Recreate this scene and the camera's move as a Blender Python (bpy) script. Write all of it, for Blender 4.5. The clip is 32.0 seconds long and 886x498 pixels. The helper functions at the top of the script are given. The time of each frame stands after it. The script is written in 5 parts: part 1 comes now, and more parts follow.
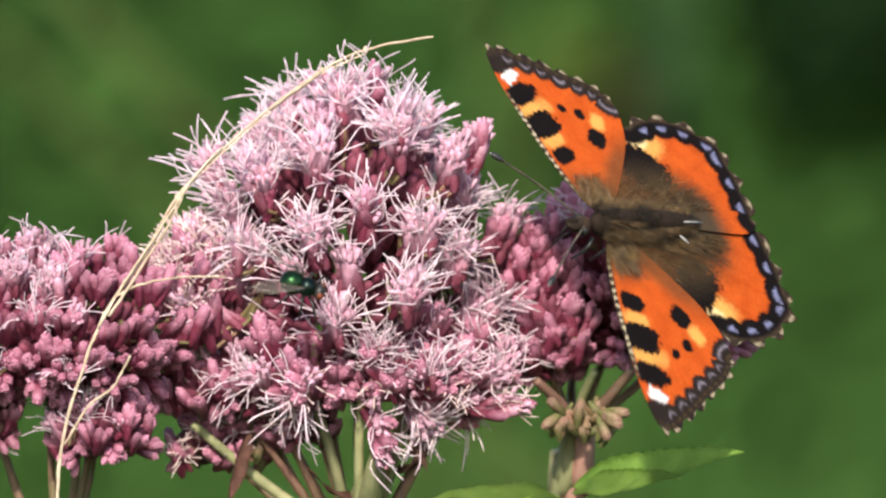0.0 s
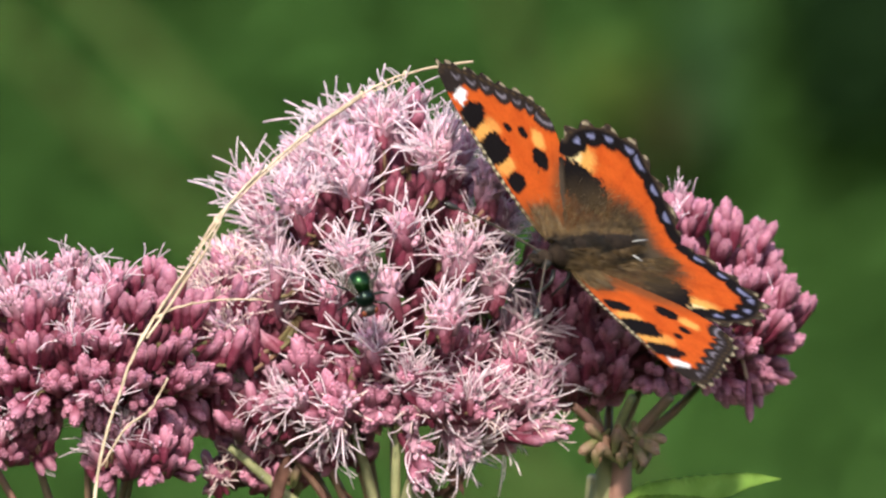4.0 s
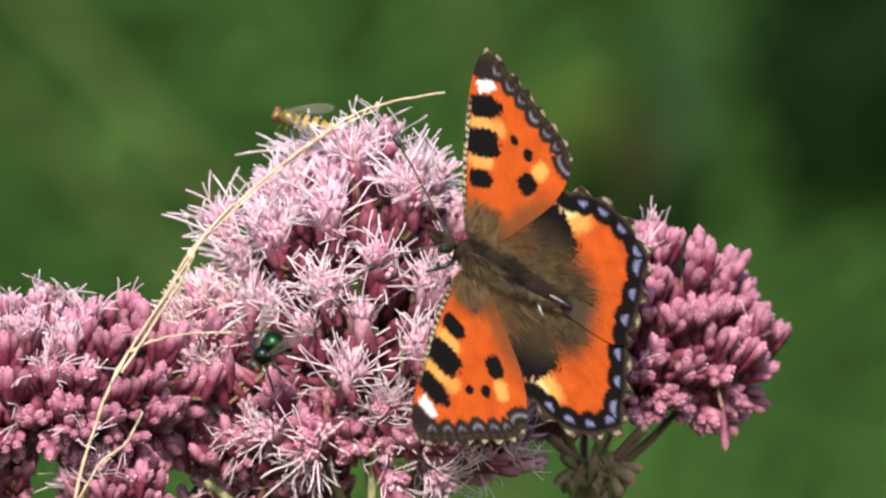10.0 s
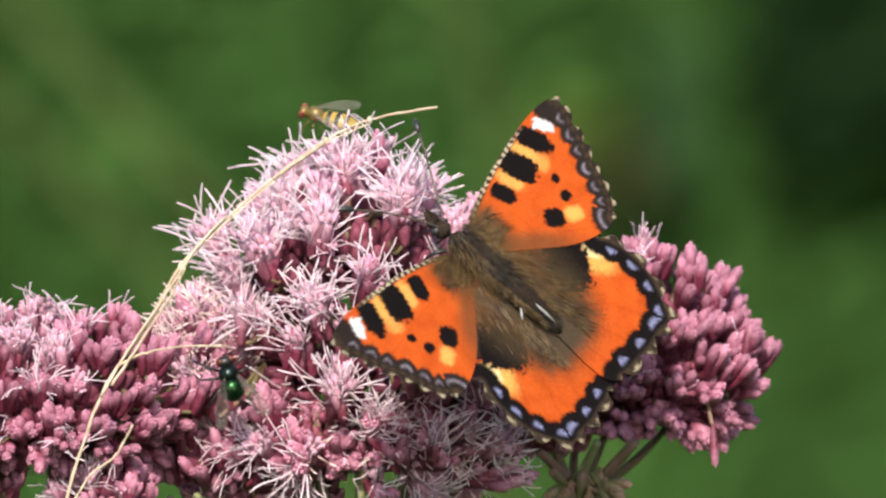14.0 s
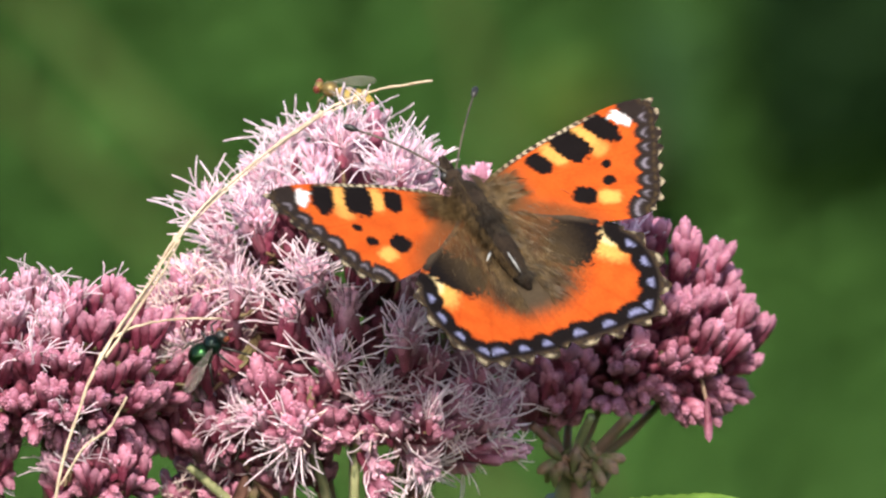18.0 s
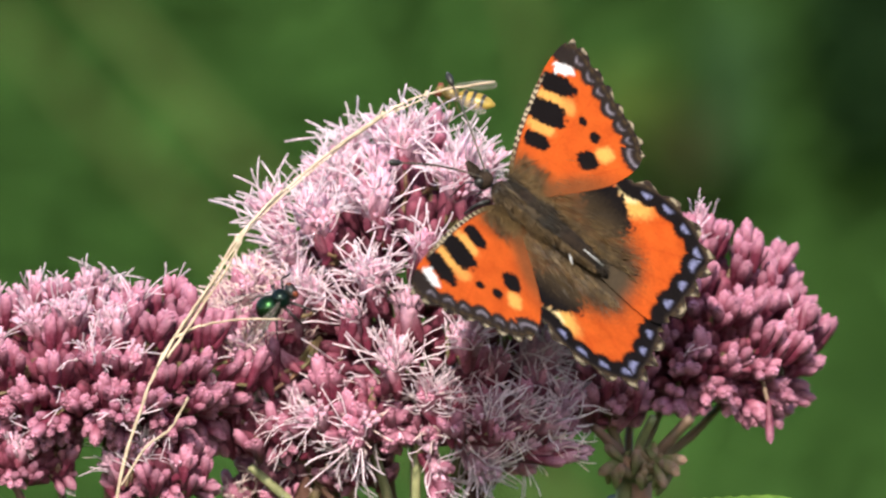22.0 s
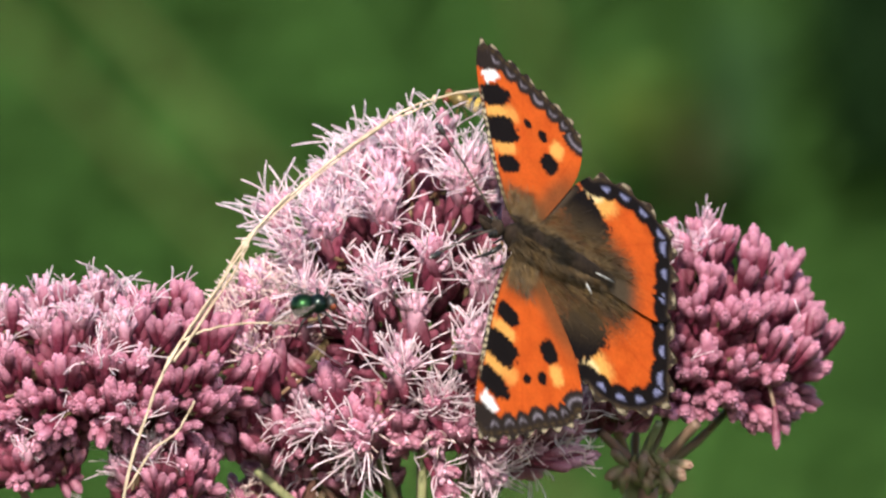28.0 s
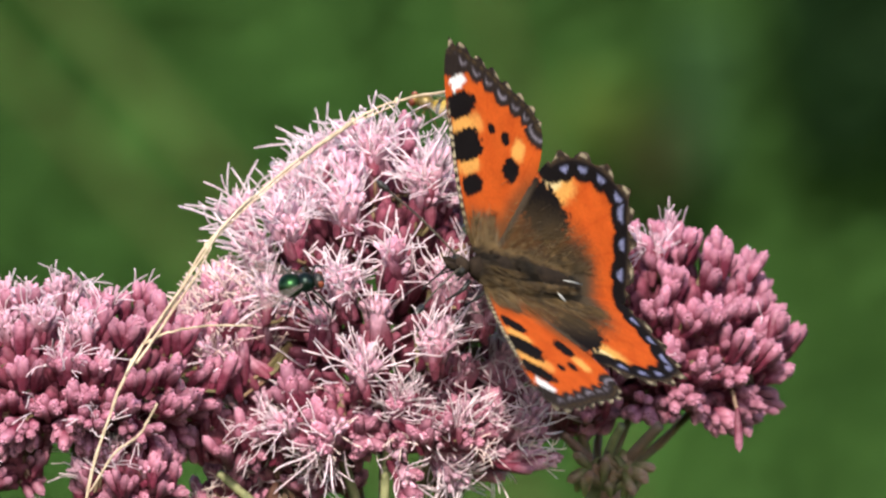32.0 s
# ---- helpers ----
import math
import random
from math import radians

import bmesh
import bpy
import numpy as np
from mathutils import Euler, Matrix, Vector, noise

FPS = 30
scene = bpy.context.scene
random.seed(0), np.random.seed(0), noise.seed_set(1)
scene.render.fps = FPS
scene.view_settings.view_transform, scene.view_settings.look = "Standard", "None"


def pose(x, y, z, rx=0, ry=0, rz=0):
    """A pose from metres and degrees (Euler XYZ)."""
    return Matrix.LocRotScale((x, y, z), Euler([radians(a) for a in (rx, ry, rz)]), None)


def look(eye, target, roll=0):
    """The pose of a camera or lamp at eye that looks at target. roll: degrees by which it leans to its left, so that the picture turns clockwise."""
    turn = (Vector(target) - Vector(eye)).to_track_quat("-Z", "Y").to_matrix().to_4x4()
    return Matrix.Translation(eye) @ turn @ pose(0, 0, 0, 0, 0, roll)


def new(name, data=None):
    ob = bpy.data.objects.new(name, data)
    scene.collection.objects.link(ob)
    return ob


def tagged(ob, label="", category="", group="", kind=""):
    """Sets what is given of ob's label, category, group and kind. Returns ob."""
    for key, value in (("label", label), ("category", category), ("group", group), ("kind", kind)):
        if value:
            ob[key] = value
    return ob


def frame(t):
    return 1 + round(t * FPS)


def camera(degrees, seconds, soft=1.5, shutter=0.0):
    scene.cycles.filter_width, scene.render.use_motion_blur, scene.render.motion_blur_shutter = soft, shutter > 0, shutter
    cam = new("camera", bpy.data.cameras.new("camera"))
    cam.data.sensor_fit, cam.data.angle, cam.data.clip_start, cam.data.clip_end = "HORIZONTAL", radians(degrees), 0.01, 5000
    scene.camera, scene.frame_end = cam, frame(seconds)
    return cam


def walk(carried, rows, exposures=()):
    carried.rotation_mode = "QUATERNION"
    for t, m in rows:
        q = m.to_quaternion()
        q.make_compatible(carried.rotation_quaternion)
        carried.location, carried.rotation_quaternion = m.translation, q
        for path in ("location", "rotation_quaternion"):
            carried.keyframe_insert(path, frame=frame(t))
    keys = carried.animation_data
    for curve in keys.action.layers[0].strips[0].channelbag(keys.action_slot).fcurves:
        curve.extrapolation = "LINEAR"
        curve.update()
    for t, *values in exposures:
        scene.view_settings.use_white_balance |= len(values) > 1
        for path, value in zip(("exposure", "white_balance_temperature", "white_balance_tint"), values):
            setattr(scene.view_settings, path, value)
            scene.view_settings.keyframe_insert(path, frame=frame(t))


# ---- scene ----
cam = camera(5.984, 32.0, soft=2.4, shutter=0.4)
EYE = (0.0, -1.0, 1.25)
walk(cam, [
    (0, look(EYE, (0.00777, 0, 1.24412), -0.82)),
    (0.5, look(EYE, (0.00735, 0, 1.24521), -0.75)),
    (1, look(EYE, (0.00773, 0, 1.24630), -0.82)),
    (1.5, look(EYE, (0.00673, 0, 1.24638), -0.80)),
    (2, look(EYE, (0.00502, 0, 1.24742), -0.67)),
    (2.5, look(EYE, (0.00287, 0, 1.24753), -0.59)),
    (3, look(EYE, (0.00269, 0, 1.24734), -0.65)),
    (3.5, look(EYE, (0.00347, 0, 1.24701), -0.39)),
    (5.5, look(EYE, (0.00182, 0, 1.24772), -0.45)),
    (6, look(EYE, (0.00041, 0, 1.24795), -0.44)),
    (6.5, look(EYE, (0.00196, 0, 1.24646), -0.57)),
    (7, look(EYE, (0.00356, 0, 1.24655), -0.77)),
    (7.5, look(EYE, (0.00273, 0, 1.24568), -0.70)),
    (8, look(EYE, (0.00302, 0, 1.24647), -0.70)),
    (8.5, look(EYE, (0.00143, 0, 1.24768), -0.70)),
    (9, look(EYE, (-0.00055, 0, 1.24772), -0.60)),
    (9.5, look(EYE, (0.00448, 0, 1.24816), -0.76)),
    (10, look(EYE, (0.00642, 0, 1.25070), -0.94)),
    (10.5, look(EYE, (0.00325, 0, 1.25137), -0.96)),
    (11, look(EYE, (0.00345, 0, 1.25034), -0.73)),
    (11.5, look(EYE, (0.00246, 0, 1.24996), -0.79)),
    (12, look(EYE, (0.00643, 0, 1.24832), -0.75)),
    (12.5, look(EYE, (0.00862, 0, 1.24955), -0.57)),
    (13, look(EYE, (0.00822, 0, 1.25185), -0.61)),
    (13.5, look(EYE, (0.00737, 0, 1.25270), -0.55)),
    (15.5, look(EYE, (0.00804, 0, 1.25099), -0.52)),
    (16, look(EYE, (0.01079, 0, 1.25168), -0.65)),
    (16.5, look(EYE, (0.00743, 0, 1.25208), -0.41)),
    (17, look(EYE, (0.00967, 0, 1.25134), -0.31)),
    (17.5, look(EYE, (0.00904, 0, 1.24989), -0.28)),
    (18, look(EYE, (0.00810, 0, 1.24931), -0.31)),
    (18.5, look(EYE, (0.00807, 0, 1.25039), -0.16)),
    (19, look(EYE, (0.00800, 0, 1.24994), -0.68)),
    (19.5, look(EYE, (0.00640, 0, 1.25497), -0.39)),
    (20, look(EYE, (0.00261, 0, 1.25549), -0.46)),
    (20.5, look(EYE, (-0.00113, 0, 1.25470), -0.13)),
    (21, look(EYE, (0.00450, 0, 1.25304), -0.04)),
    (21.5, look(EYE, (0.00518, 0, 1.25171), -0.09)),
    (22, look(EYE, (0.00082, 0, 1.24947), -0.17)),
    (22.5, look(EYE, (-0.00027, 0, 1.24849), -0.47)),
    (23, look(EYE, (-0.00203, 0, 1.24925), -0.24)),
    (23.5, look(EYE, (-0.00090, 0, 1.24899), -0.45)),
    (24, look(EYE, (-0.00105, 0, 1.24846), -0.40)),
    (24.5, look(EYE, (0.00166, 0, 1.24935), -0.16)),
    (25, look(EYE, (-0.00184, 0, 1.24947), 0.04)),
    (25.5, look(EYE, (-0.00144, 0, 1.25048), -0.06)),
    (27.5, look(EYE, (0.00272, 0, 1.25279), 0.13)),
    (28, look(EYE, (-0.00000, 0, 1.25000), 0.00)),
    (28.5, look(EYE, (0.00036, 0, 1.24946), -0.09)),
    (29, look(EYE, (0.00252, 0, 1.24877), -0.05)),
    (29.5, look(EYE, (0.00379, 0, 1.24874), -0.03)),
    (30, look(EYE, (0.00322, 0, 1.24900), -0.11)),
    (30.5, look(EYE, (0.00253, 0, 1.25049), -0.17)),
    (31, look(EYE, (0.00401, 0, 1.25142), -0.13)),
    (31.5, look(EYE, (0.00383, 0, 1.25147), -0.01)),
    (32, look(EYE, (0.00442, 0, 1.25028), -0.00)),
], exposures=[(0, 0.80), (1.5, 0.76), (3.5, 0.77), (6, 0.80), (12, 0.80), (15.5, 0.86), (18, 0.94), (20.5, 0.92), (23, 0.83), (32, 0.82)])
# World, sun and exposure
world = bpy.data.worlds.new("world")
scene.world = world
world.use_nodes = True
wn = world.node_tree
sky = wn.nodes.new("ShaderNodeTexSky")
sky.sky_type, sky.sun_disc = "NISHITA", False
TO_SUN = Vector((-0.10, -0.82, 0.57)).normalized()
sky.sun_elevation = math.asin(TO_SUN.z)
sky.sun_rotation = math.atan2(TO_SUN.x, TO_SUN.y)
wn.nodes["Background"].inputs["Strength"].default_value = 0.15
wn.links.new(sky.outputs["Color"], wn.nodes["Background"].inputs["Color"])
sun = new("sun", bpy.data.lights.new("sun", "SUN"))
sun.data.energy, sun.data.angle, sun.data.color = 3.55, radians(3.0), (1.0, 0.94, 0.82)
sun.matrix_world = look(TO_SUN * 20, (0, 0, 0))

# The lens is focused on the blossoms and blurs the meadow
cam.data.dof.use_dof = True
cam.data.dof.focus_distance = 0.985
cam.data.dof.aperture_fstop = 31.0

MM = 0.001
ZERO = Vector((0, 0, 1.25))
rng = random.Random(7)


def spot(x, y, z):
    """A place in millimetres, counted from the middle of the blossoms."""
    return ZERO + Vector((x, y, z)) * MM


def at(x, y, z, rx=0, ry=0, rz=0):
    p = spot(x, y, z)
    return pose(p.x, p.y, p.z, rx, ry, rz)


# ---------------------------------------------------------------- materials
def mat(name, low, high, rough=0.6, scale=300.0, bump=0.15, metallic=0.0, spec=0.4, along=None, attribute=None,
        translucent=0.0, island=False, alpha=1.0, coat=0.0, vary=0.25):
    m = bpy.data.materials.new(name)
    m.use_nodes = True
    nt = m.node_tree
    n, l = nt.nodes, nt.links
    b = n["Principled BSDF"]
    tc = n.new("ShaderNodeTexCoord")
    fine = n.new("ShaderNodeTexNoise")
    fine.inputs["Scale"].default_value, fine.inputs["Detail"].default_value = scale, 6
    l.new(tc.outputs["Object"], fine.inputs["Vector"])
    broad = n.new("ShaderNodeTexNoise")
    broad.inputs["Scale"].default_value, broad.inputs["Detail"].default_value = scale * 0.17, 3
    l.new(tc.outputs["Object"], broad.inputs["Vector"])
    add = n.new("ShaderNodeMath")
    add.operation = "ADD"
    l.new(fine.outputs["Fac"], add.inputs[0])
    l.new(broad.outputs["Fac"], add.inputs[1])
    if island:
        ran = n.new("ShaderNodeNewGeometry").outputs["Random Per Island"]
    else:
        ran = n.new("ShaderNodeObjectInfo").outputs["Random"]
    mix = n.new("ShaderNodeMix")
    mix.data_type = "RGBA"
    mix.inputs["A"].default_value, mix.inputs["B"].default_value = (*low, 1), (*high, 1)
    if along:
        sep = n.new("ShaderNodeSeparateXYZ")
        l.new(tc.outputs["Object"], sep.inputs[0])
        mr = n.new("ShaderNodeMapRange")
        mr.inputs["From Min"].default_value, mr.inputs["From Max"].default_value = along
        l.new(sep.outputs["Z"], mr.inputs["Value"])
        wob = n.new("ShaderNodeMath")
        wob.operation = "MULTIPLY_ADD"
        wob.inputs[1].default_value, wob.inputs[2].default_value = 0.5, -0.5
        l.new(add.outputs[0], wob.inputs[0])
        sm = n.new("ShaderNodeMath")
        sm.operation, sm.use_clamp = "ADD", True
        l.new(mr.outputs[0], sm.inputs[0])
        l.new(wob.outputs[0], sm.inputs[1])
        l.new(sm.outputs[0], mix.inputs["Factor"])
        colour = mix.outputs["Result"]
    elif attribute:
        at_node = n.new("ShaderNodeAttribute")
        at_node.attribute_name = attribute
        colour = at_node.outputs["Color"]
    else:
        st = n.new("ShaderNodeMapRange")
        st.inputs["From Min"].default_value, st.inputs["From Max"].default_value = 0.6, 1.4
        l.new(add.outputs[0], st.inputs["Value"])
        l.new(st.outputs[0], mix.inputs["Factor"])
        colour = mix.outputs["Result"]
    hsv = n.new("ShaderNodeHueSaturation")
    val = n.new("ShaderNodeMapRange")
    val.inputs["To Min"].default_value, val.inputs["To Max"].default_value = 1 - vary, 1 + vary
    l.new(ran, val.inputs["Value"])
    grain = n.new("ShaderNodeMath")
    grain.operation = "MULTIPLY_ADD"
    grain.inputs[1].default_value, grain.inputs[2].default_value = 0.5, 0.5
    l.new(add.outputs[0], grain.inputs[0])
    both = n.new("ShaderNodeMath")
    both.operation = "MULTIPLY"
    l.new(val.outputs[0], both.inputs[0])
    l.new(grain.outputs[0], both.inputs[1])
    l.new(both.outputs[0], hsv.inputs["Value"])
    l.new(colour, hsv.inputs["Color"])
    l.new(hsv.outputs["Color"], b.inputs["Base Color"])
    b.inputs["Roughness"].default_value = rough
    b.inputs["Metallic"].default_value = metallic
    b.inputs["Specular IOR Level"].default_value = spec
    b.inputs["Alpha"].default_value = alpha
    b.inputs["Coat Weight"].default_value = coat
    if bump:
        bp = n.new("ShaderNodeBump")
        bp.inputs["Strength"].default_value, bp.inputs["Distance"].default_value = bump, 0.3 / scale
        l.new(fine.outputs["Fac"], bp.inputs["Height"])
        l.new(bp.outputs["Normal"], b.inputs["Normal"])
    if translucent:
        tr = n.new("ShaderNodeBsdfTranslucent")
        l.new(hsv.outputs["Color"], tr.inputs["Color"])
        ms = n.new("ShaderNodeMixShader")
        ms.inputs["Fac"].default_value = translucent
        l.new(b.outputs[0], ms.inputs[1])
        l.new(tr.outputs[0], ms.inputs[2])
        l.new(ms.outputs[0], n["Material Output"].inputs["Surface"])
    return m


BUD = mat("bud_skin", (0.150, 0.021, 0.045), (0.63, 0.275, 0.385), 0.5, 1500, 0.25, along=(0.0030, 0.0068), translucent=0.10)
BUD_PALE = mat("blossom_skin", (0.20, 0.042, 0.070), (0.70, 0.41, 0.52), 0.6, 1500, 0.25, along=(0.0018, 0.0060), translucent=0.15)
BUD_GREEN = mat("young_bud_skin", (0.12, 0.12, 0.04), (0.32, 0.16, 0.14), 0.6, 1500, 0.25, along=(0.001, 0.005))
# bud pink darkened so the colour itself carries the crevice shade
BUD_SHADE = mat("inner_bud_shade", (0.09, 0.016, 0.030), (0.22, 0.05, 0.085), 0.7, 1200, 0.2, island=True)
STYLE = mat("style_thread", (0.90, 0.73, 0.79), (0.96, 0.85, 0.89), 0.5, 900, 0.0, translucent=0.5, vary=0.12)
STYLE_OLD = mat("withered_thread", (0.84, 0.62, 0.60), (0.92, 0.78, 0.74), 0.6, 900, 0.0, translucent=0.3, vary=0.12)
BRANCH = mat("branch_skin", (0.10, 0.12, 0.035), (0.21, 0.09, 0.07), 0.6, 350, 0.3)
STEM = mat("stem_skin", (0.17, 0.12, 0.07), (0.28, 0.13, 0.11), 0.6, 350, 0.3)
STEM_GREEN = mat("green_stem_skin", (0.13, 0.155, 0.06), (0.27, 0.25, 0.13), 0.6, 350, 0.3)
STRAW = mat("dry_straw", (0.40, 0.28, 0.18), (0.68, 0.55, 0.40), 0.7, 900, 0.5)
LEAF = mat("leaf_blade", (0.24, 0.40, 0.07), (0.42, 0.56, 0.16), 0.5, 250, 0.3, translucent=0.45)
DRY_LEAF = mat("withered_leaf", (0.09, 0.04, 0.03), (0.22, 0.10, 0.07), 0.8, 600, 0.5)
WING = mat("wing_scales", (0, 0, 0), (1, 1, 1), 0.85, 2600, 0.3, attribute="Col", translucent=0.14, vary=0.0, spec=0.05)
FUR_DARK = mat("dark_fur", (0.008, 0.006, 0.004), (0.050, 0.032, 0.016), 0.6, 900, 0.0, island=True, vary=0.4)
FUR = mat("golden_fur", (0.030, 0.018, 0.008), (0.19, 0.115, 0.044), 0.5, 900, 0.0, island=True, vary=0.4)
BODY = mat("dark_body", (0.009, 0.006, 0.005), (0.034, 0.022, 0.014), 0.9, 1500, 0.4, spec=0.1)
BLACK = mat("black_chitin", (0.008, 0.008, 0.008), (0.03, 0.025, 0.022), 0.4, 1500, 0.2)
BAND = mat("antenna_shaft", (0.010, 0.008, 0.007), (0.12, 0.09, 0.06), 0.5, 2500, 0.0)
DARK_METAL = mat("blue_black_metal", (0.004, 0.008, 0.006), (0.014, 0.040, 0.028), 0.3, 1200, 0.2, metallic=0.7, coat=0.2)
PALE = mat("pale_scratch", (0.22, 0.21, 0.20), (0.42, 0.41, 0.39), 0.6, 1500, 0.2)
GREEN_METAL = mat("metallic_green", (0.003, 0.012, 0.004), (0.020, 0.085, 0.018), 0.30, 1200, 0.15, metallic=0.85, coat=0.3)
FLY_WING = mat("clear_wing", (0.20, 0.16, 0.14), (0.34, 0.29, 0.26), 0.45, 700, 0.2, alpha=0.22, spec=0.2)
EYE_RED = mat("red_brown_eye", (0.10, 0.02, 0.01), (0.22, 0.06, 0.03), 0.25, 2500, 0.2)
HOVER_YELLOW = mat("hoverfly_yellow", (0.28, 0.18, 0.03), (0.50, 0.35, 0.07), 0.35, 900, 0.1)
HOVER_BROWN = mat("hoverfly_bronze", (0.10, 0.07, 0.02), (0.26, 0.17, 0.05), 0.35, 900, 0.1, metallic=0.3)
SOIL = mat("meadow_soil", (0.03, 0.05, 0.015), (0.07, 0.11, 0.03), 0.9, 9, 0.5)
GRASS = mat("meadow_leaf", (0.045, 0.104, 0.022), (0.072, 0.148, 0.032), 0.7, 12, 0.0, spec=0.08, island=True, translucent=0.25, vary=0.22)
HEDGE = mat("hedge_leaf", (0.046, 0.114, 0.024), (0.070, 0.154, 0.035), 0.7, 6, 0.0, spec=0.08, island=True, translucent=0.2, vary=0.22)
# deep shade of a hedge gap, put into a near-black leaf colour
GAP_SHADE = mat("gap_shade_leaf", (0.006, 0.018, 0.005), (0.012, 0.030, 0.008), 0.7, 6, 0.0, spec=0.05, island=True, vary=0.4)
PALE_LEAF = mat("pale_leaf", (0.085, 0.14, 0.028), (0.13, 0.185, 0.038), 0.7, 6, 0.0, spec=0.05, island=True, translucent=0.2, vary=0.3)
BLUISH_LEAF = mat("bluish_leaf", (0.050, 0.115, 0.042), (0.070, 0.140, 0.052), 0.7, 6, 0.0, spec=0.05, island=True, translucent=0.2, vary=0.2)
DEAD_LEAF = mat("dead_leaf", (0.030, 0.034, 0.012), (0.052, 0.050, 0.018), 0.8, 6, 0.0, spec=0.05, island=True, vary=0.3)
REED = mat("dry_grass_stem", (0.062, 0.078, 0.022), (0.080, 0.092, 0.028), 0.8, 15, 0.0, spec=0.05)


# ---------------------------------------------------------------- mesh tools
def part(name, bm, material, parent=None, label="", smooth=True):
    me = bpy.data.meshes.new(name)
    bm.to_mesh(me)
    bm.free()
    return part_of(name, me, material, parent, label, smooth)


def part_of(name, me, material, parent=None, label="", smooth=True):
    if not me.materials:
        me.materials.append(material)
    if smooth:
        me.shade_smooth()
    ob = new(name, me)
    ob.parent = parent
    if label:
        ob["label"] = label
    return ob


def thing(name, m, label, category, group=""):
    ob = new(name)
    ob.empty_display_size = 0.005
    ob.matrix_world = m
    return tagged(ob, label, category, group)


def tube(bm, points, radii, sides=6, cap=True):
    """A tapered round bar along points, in metres."""
    pts = [Vector(p) for p in points]
    rings = []
    ref = Vector((0.31, 0.83, 0.46)).normalized()
    for i, p in enumerate(pts):
        d = (pts[min(i + 1, len(pts) - 1)] - pts[max(i - 1, 0)]).normalized()
        a = d.cross(ref).normalized()
        b = d.cross(a)
        r = radii[i] if isinstance(radii, (list, tuple)) else radii
        rings.append([bm.verts.new(p + (a * math.cos(k * math.tau / sides) + b * math.sin(k * math.tau / sides)) * r) for k in range(sides)])
    for r0, r1 in zip(rings, rings[1:]):
        for k in range(sides):
            bm.faces.new((r0[k], r0[(k + 1) % sides], r1[(k + 1) % sides], r1[k]))
    if cap:
        bm.faces.new(rings[0][::-1])
        bm.faces.new(rings[-1])


def curve(points, steps=6):
    """Points of a smooth line through the given ones."""
    p = [Vector(q) for q in points]
    p = [p[0] * 2 - p[1]] + p + [p[-1] * 2 - p[-2]]
    out = []
    for i in range(1, len(p) - 2):
        for k in range(steps):
            t = k / steps
            a, b, c, d = p[i - 1:i + 3]
            out.append(0.5 * (2 * b + (c - a) * t + (2 * a - 5 * b + 4 * c - d) * t * t + (3 * b - a - 3 * c + d) * t ** 3))
    return out + [p[-2]]


def turned(profile, sides=10, lobes=0, lobe_depth=0.0, lobe_from=0.7, squash=(1, 1)):
    """A body of revolution about z: profile of (height, radius)."""
    bm = bmesh.new()
    rings = []
    top = profile[-1][0]
    for z, r in profile:
        ring = []
        for k in range(sides):
            a = k * math.tau / sides
            w = max(0.0, (z / top - lobe_from) / (1 - lobe_from)) if lobes else 0
            rr = r * (1 + lobe_depth * w * math.cos(lobes * a))
            ring.append(bm.verts.new((rr * math.cos(a) * squash[0], rr * math.sin(a) * squash[1], z)))
        rings.append(ring)
    for r0, r1 in zip(rings, rings[1:]):
        for k in range(sides):
            bm.faces.new((r0[k], r0[(k + 1) % sides], r1[(k + 1) % sides], r1[k]))
    bm.faces.new(rings[0][::-1])
    bm.faces.new(rings[-1])
    return bm


def egg(rx, ry, rz, u=14, v=9, m=None):
    bm = bmesh.new()
    bmesh.ops.create_uvsphere(bm, u_segments=u, v_segments=v, radius=1)
    bmesh.ops.transform(bm, matrix=(m or Matrix()) @ Matrix.Diagonal((rx, ry, rz, 1)), verts=bm.verts)
    return bm


def join_islands(bm):
    """Each loose piece grows out of the first one: its nearest corner is welded on."""
    bm.verts.index_update()
    seen, islands = set(), []
    for v in bm.verts:
        if v in seen:
            continue
        todo, piece = [v], []
        seen.add(v)
        while todo:
            q = todo.pop()
            piece.append(q)
            for e in q.link_edges:
                o = e.other_vert(q)
                if o not in seen:
                    seen.add(o)
                    todo.append(o)
        islands.append(piece)
    pairs = {}
    for piece in islands[1:]:
        a = min(piece, key=lambda v: v.co.z)
        pairs[a] = min(islands[0], key=lambda v: (v.co - a.co).length_squared)
    bmesh.ops.weld_verts(bm, targetmap=pairs)


def aim(d, roll=0.0):
    """A turn that brings z onto d."""
    return Vector(d).to_track_quat("Z", "Y").to_matrix().to_4x4() @ Matrix.Rotation(roll, 4, "Z")


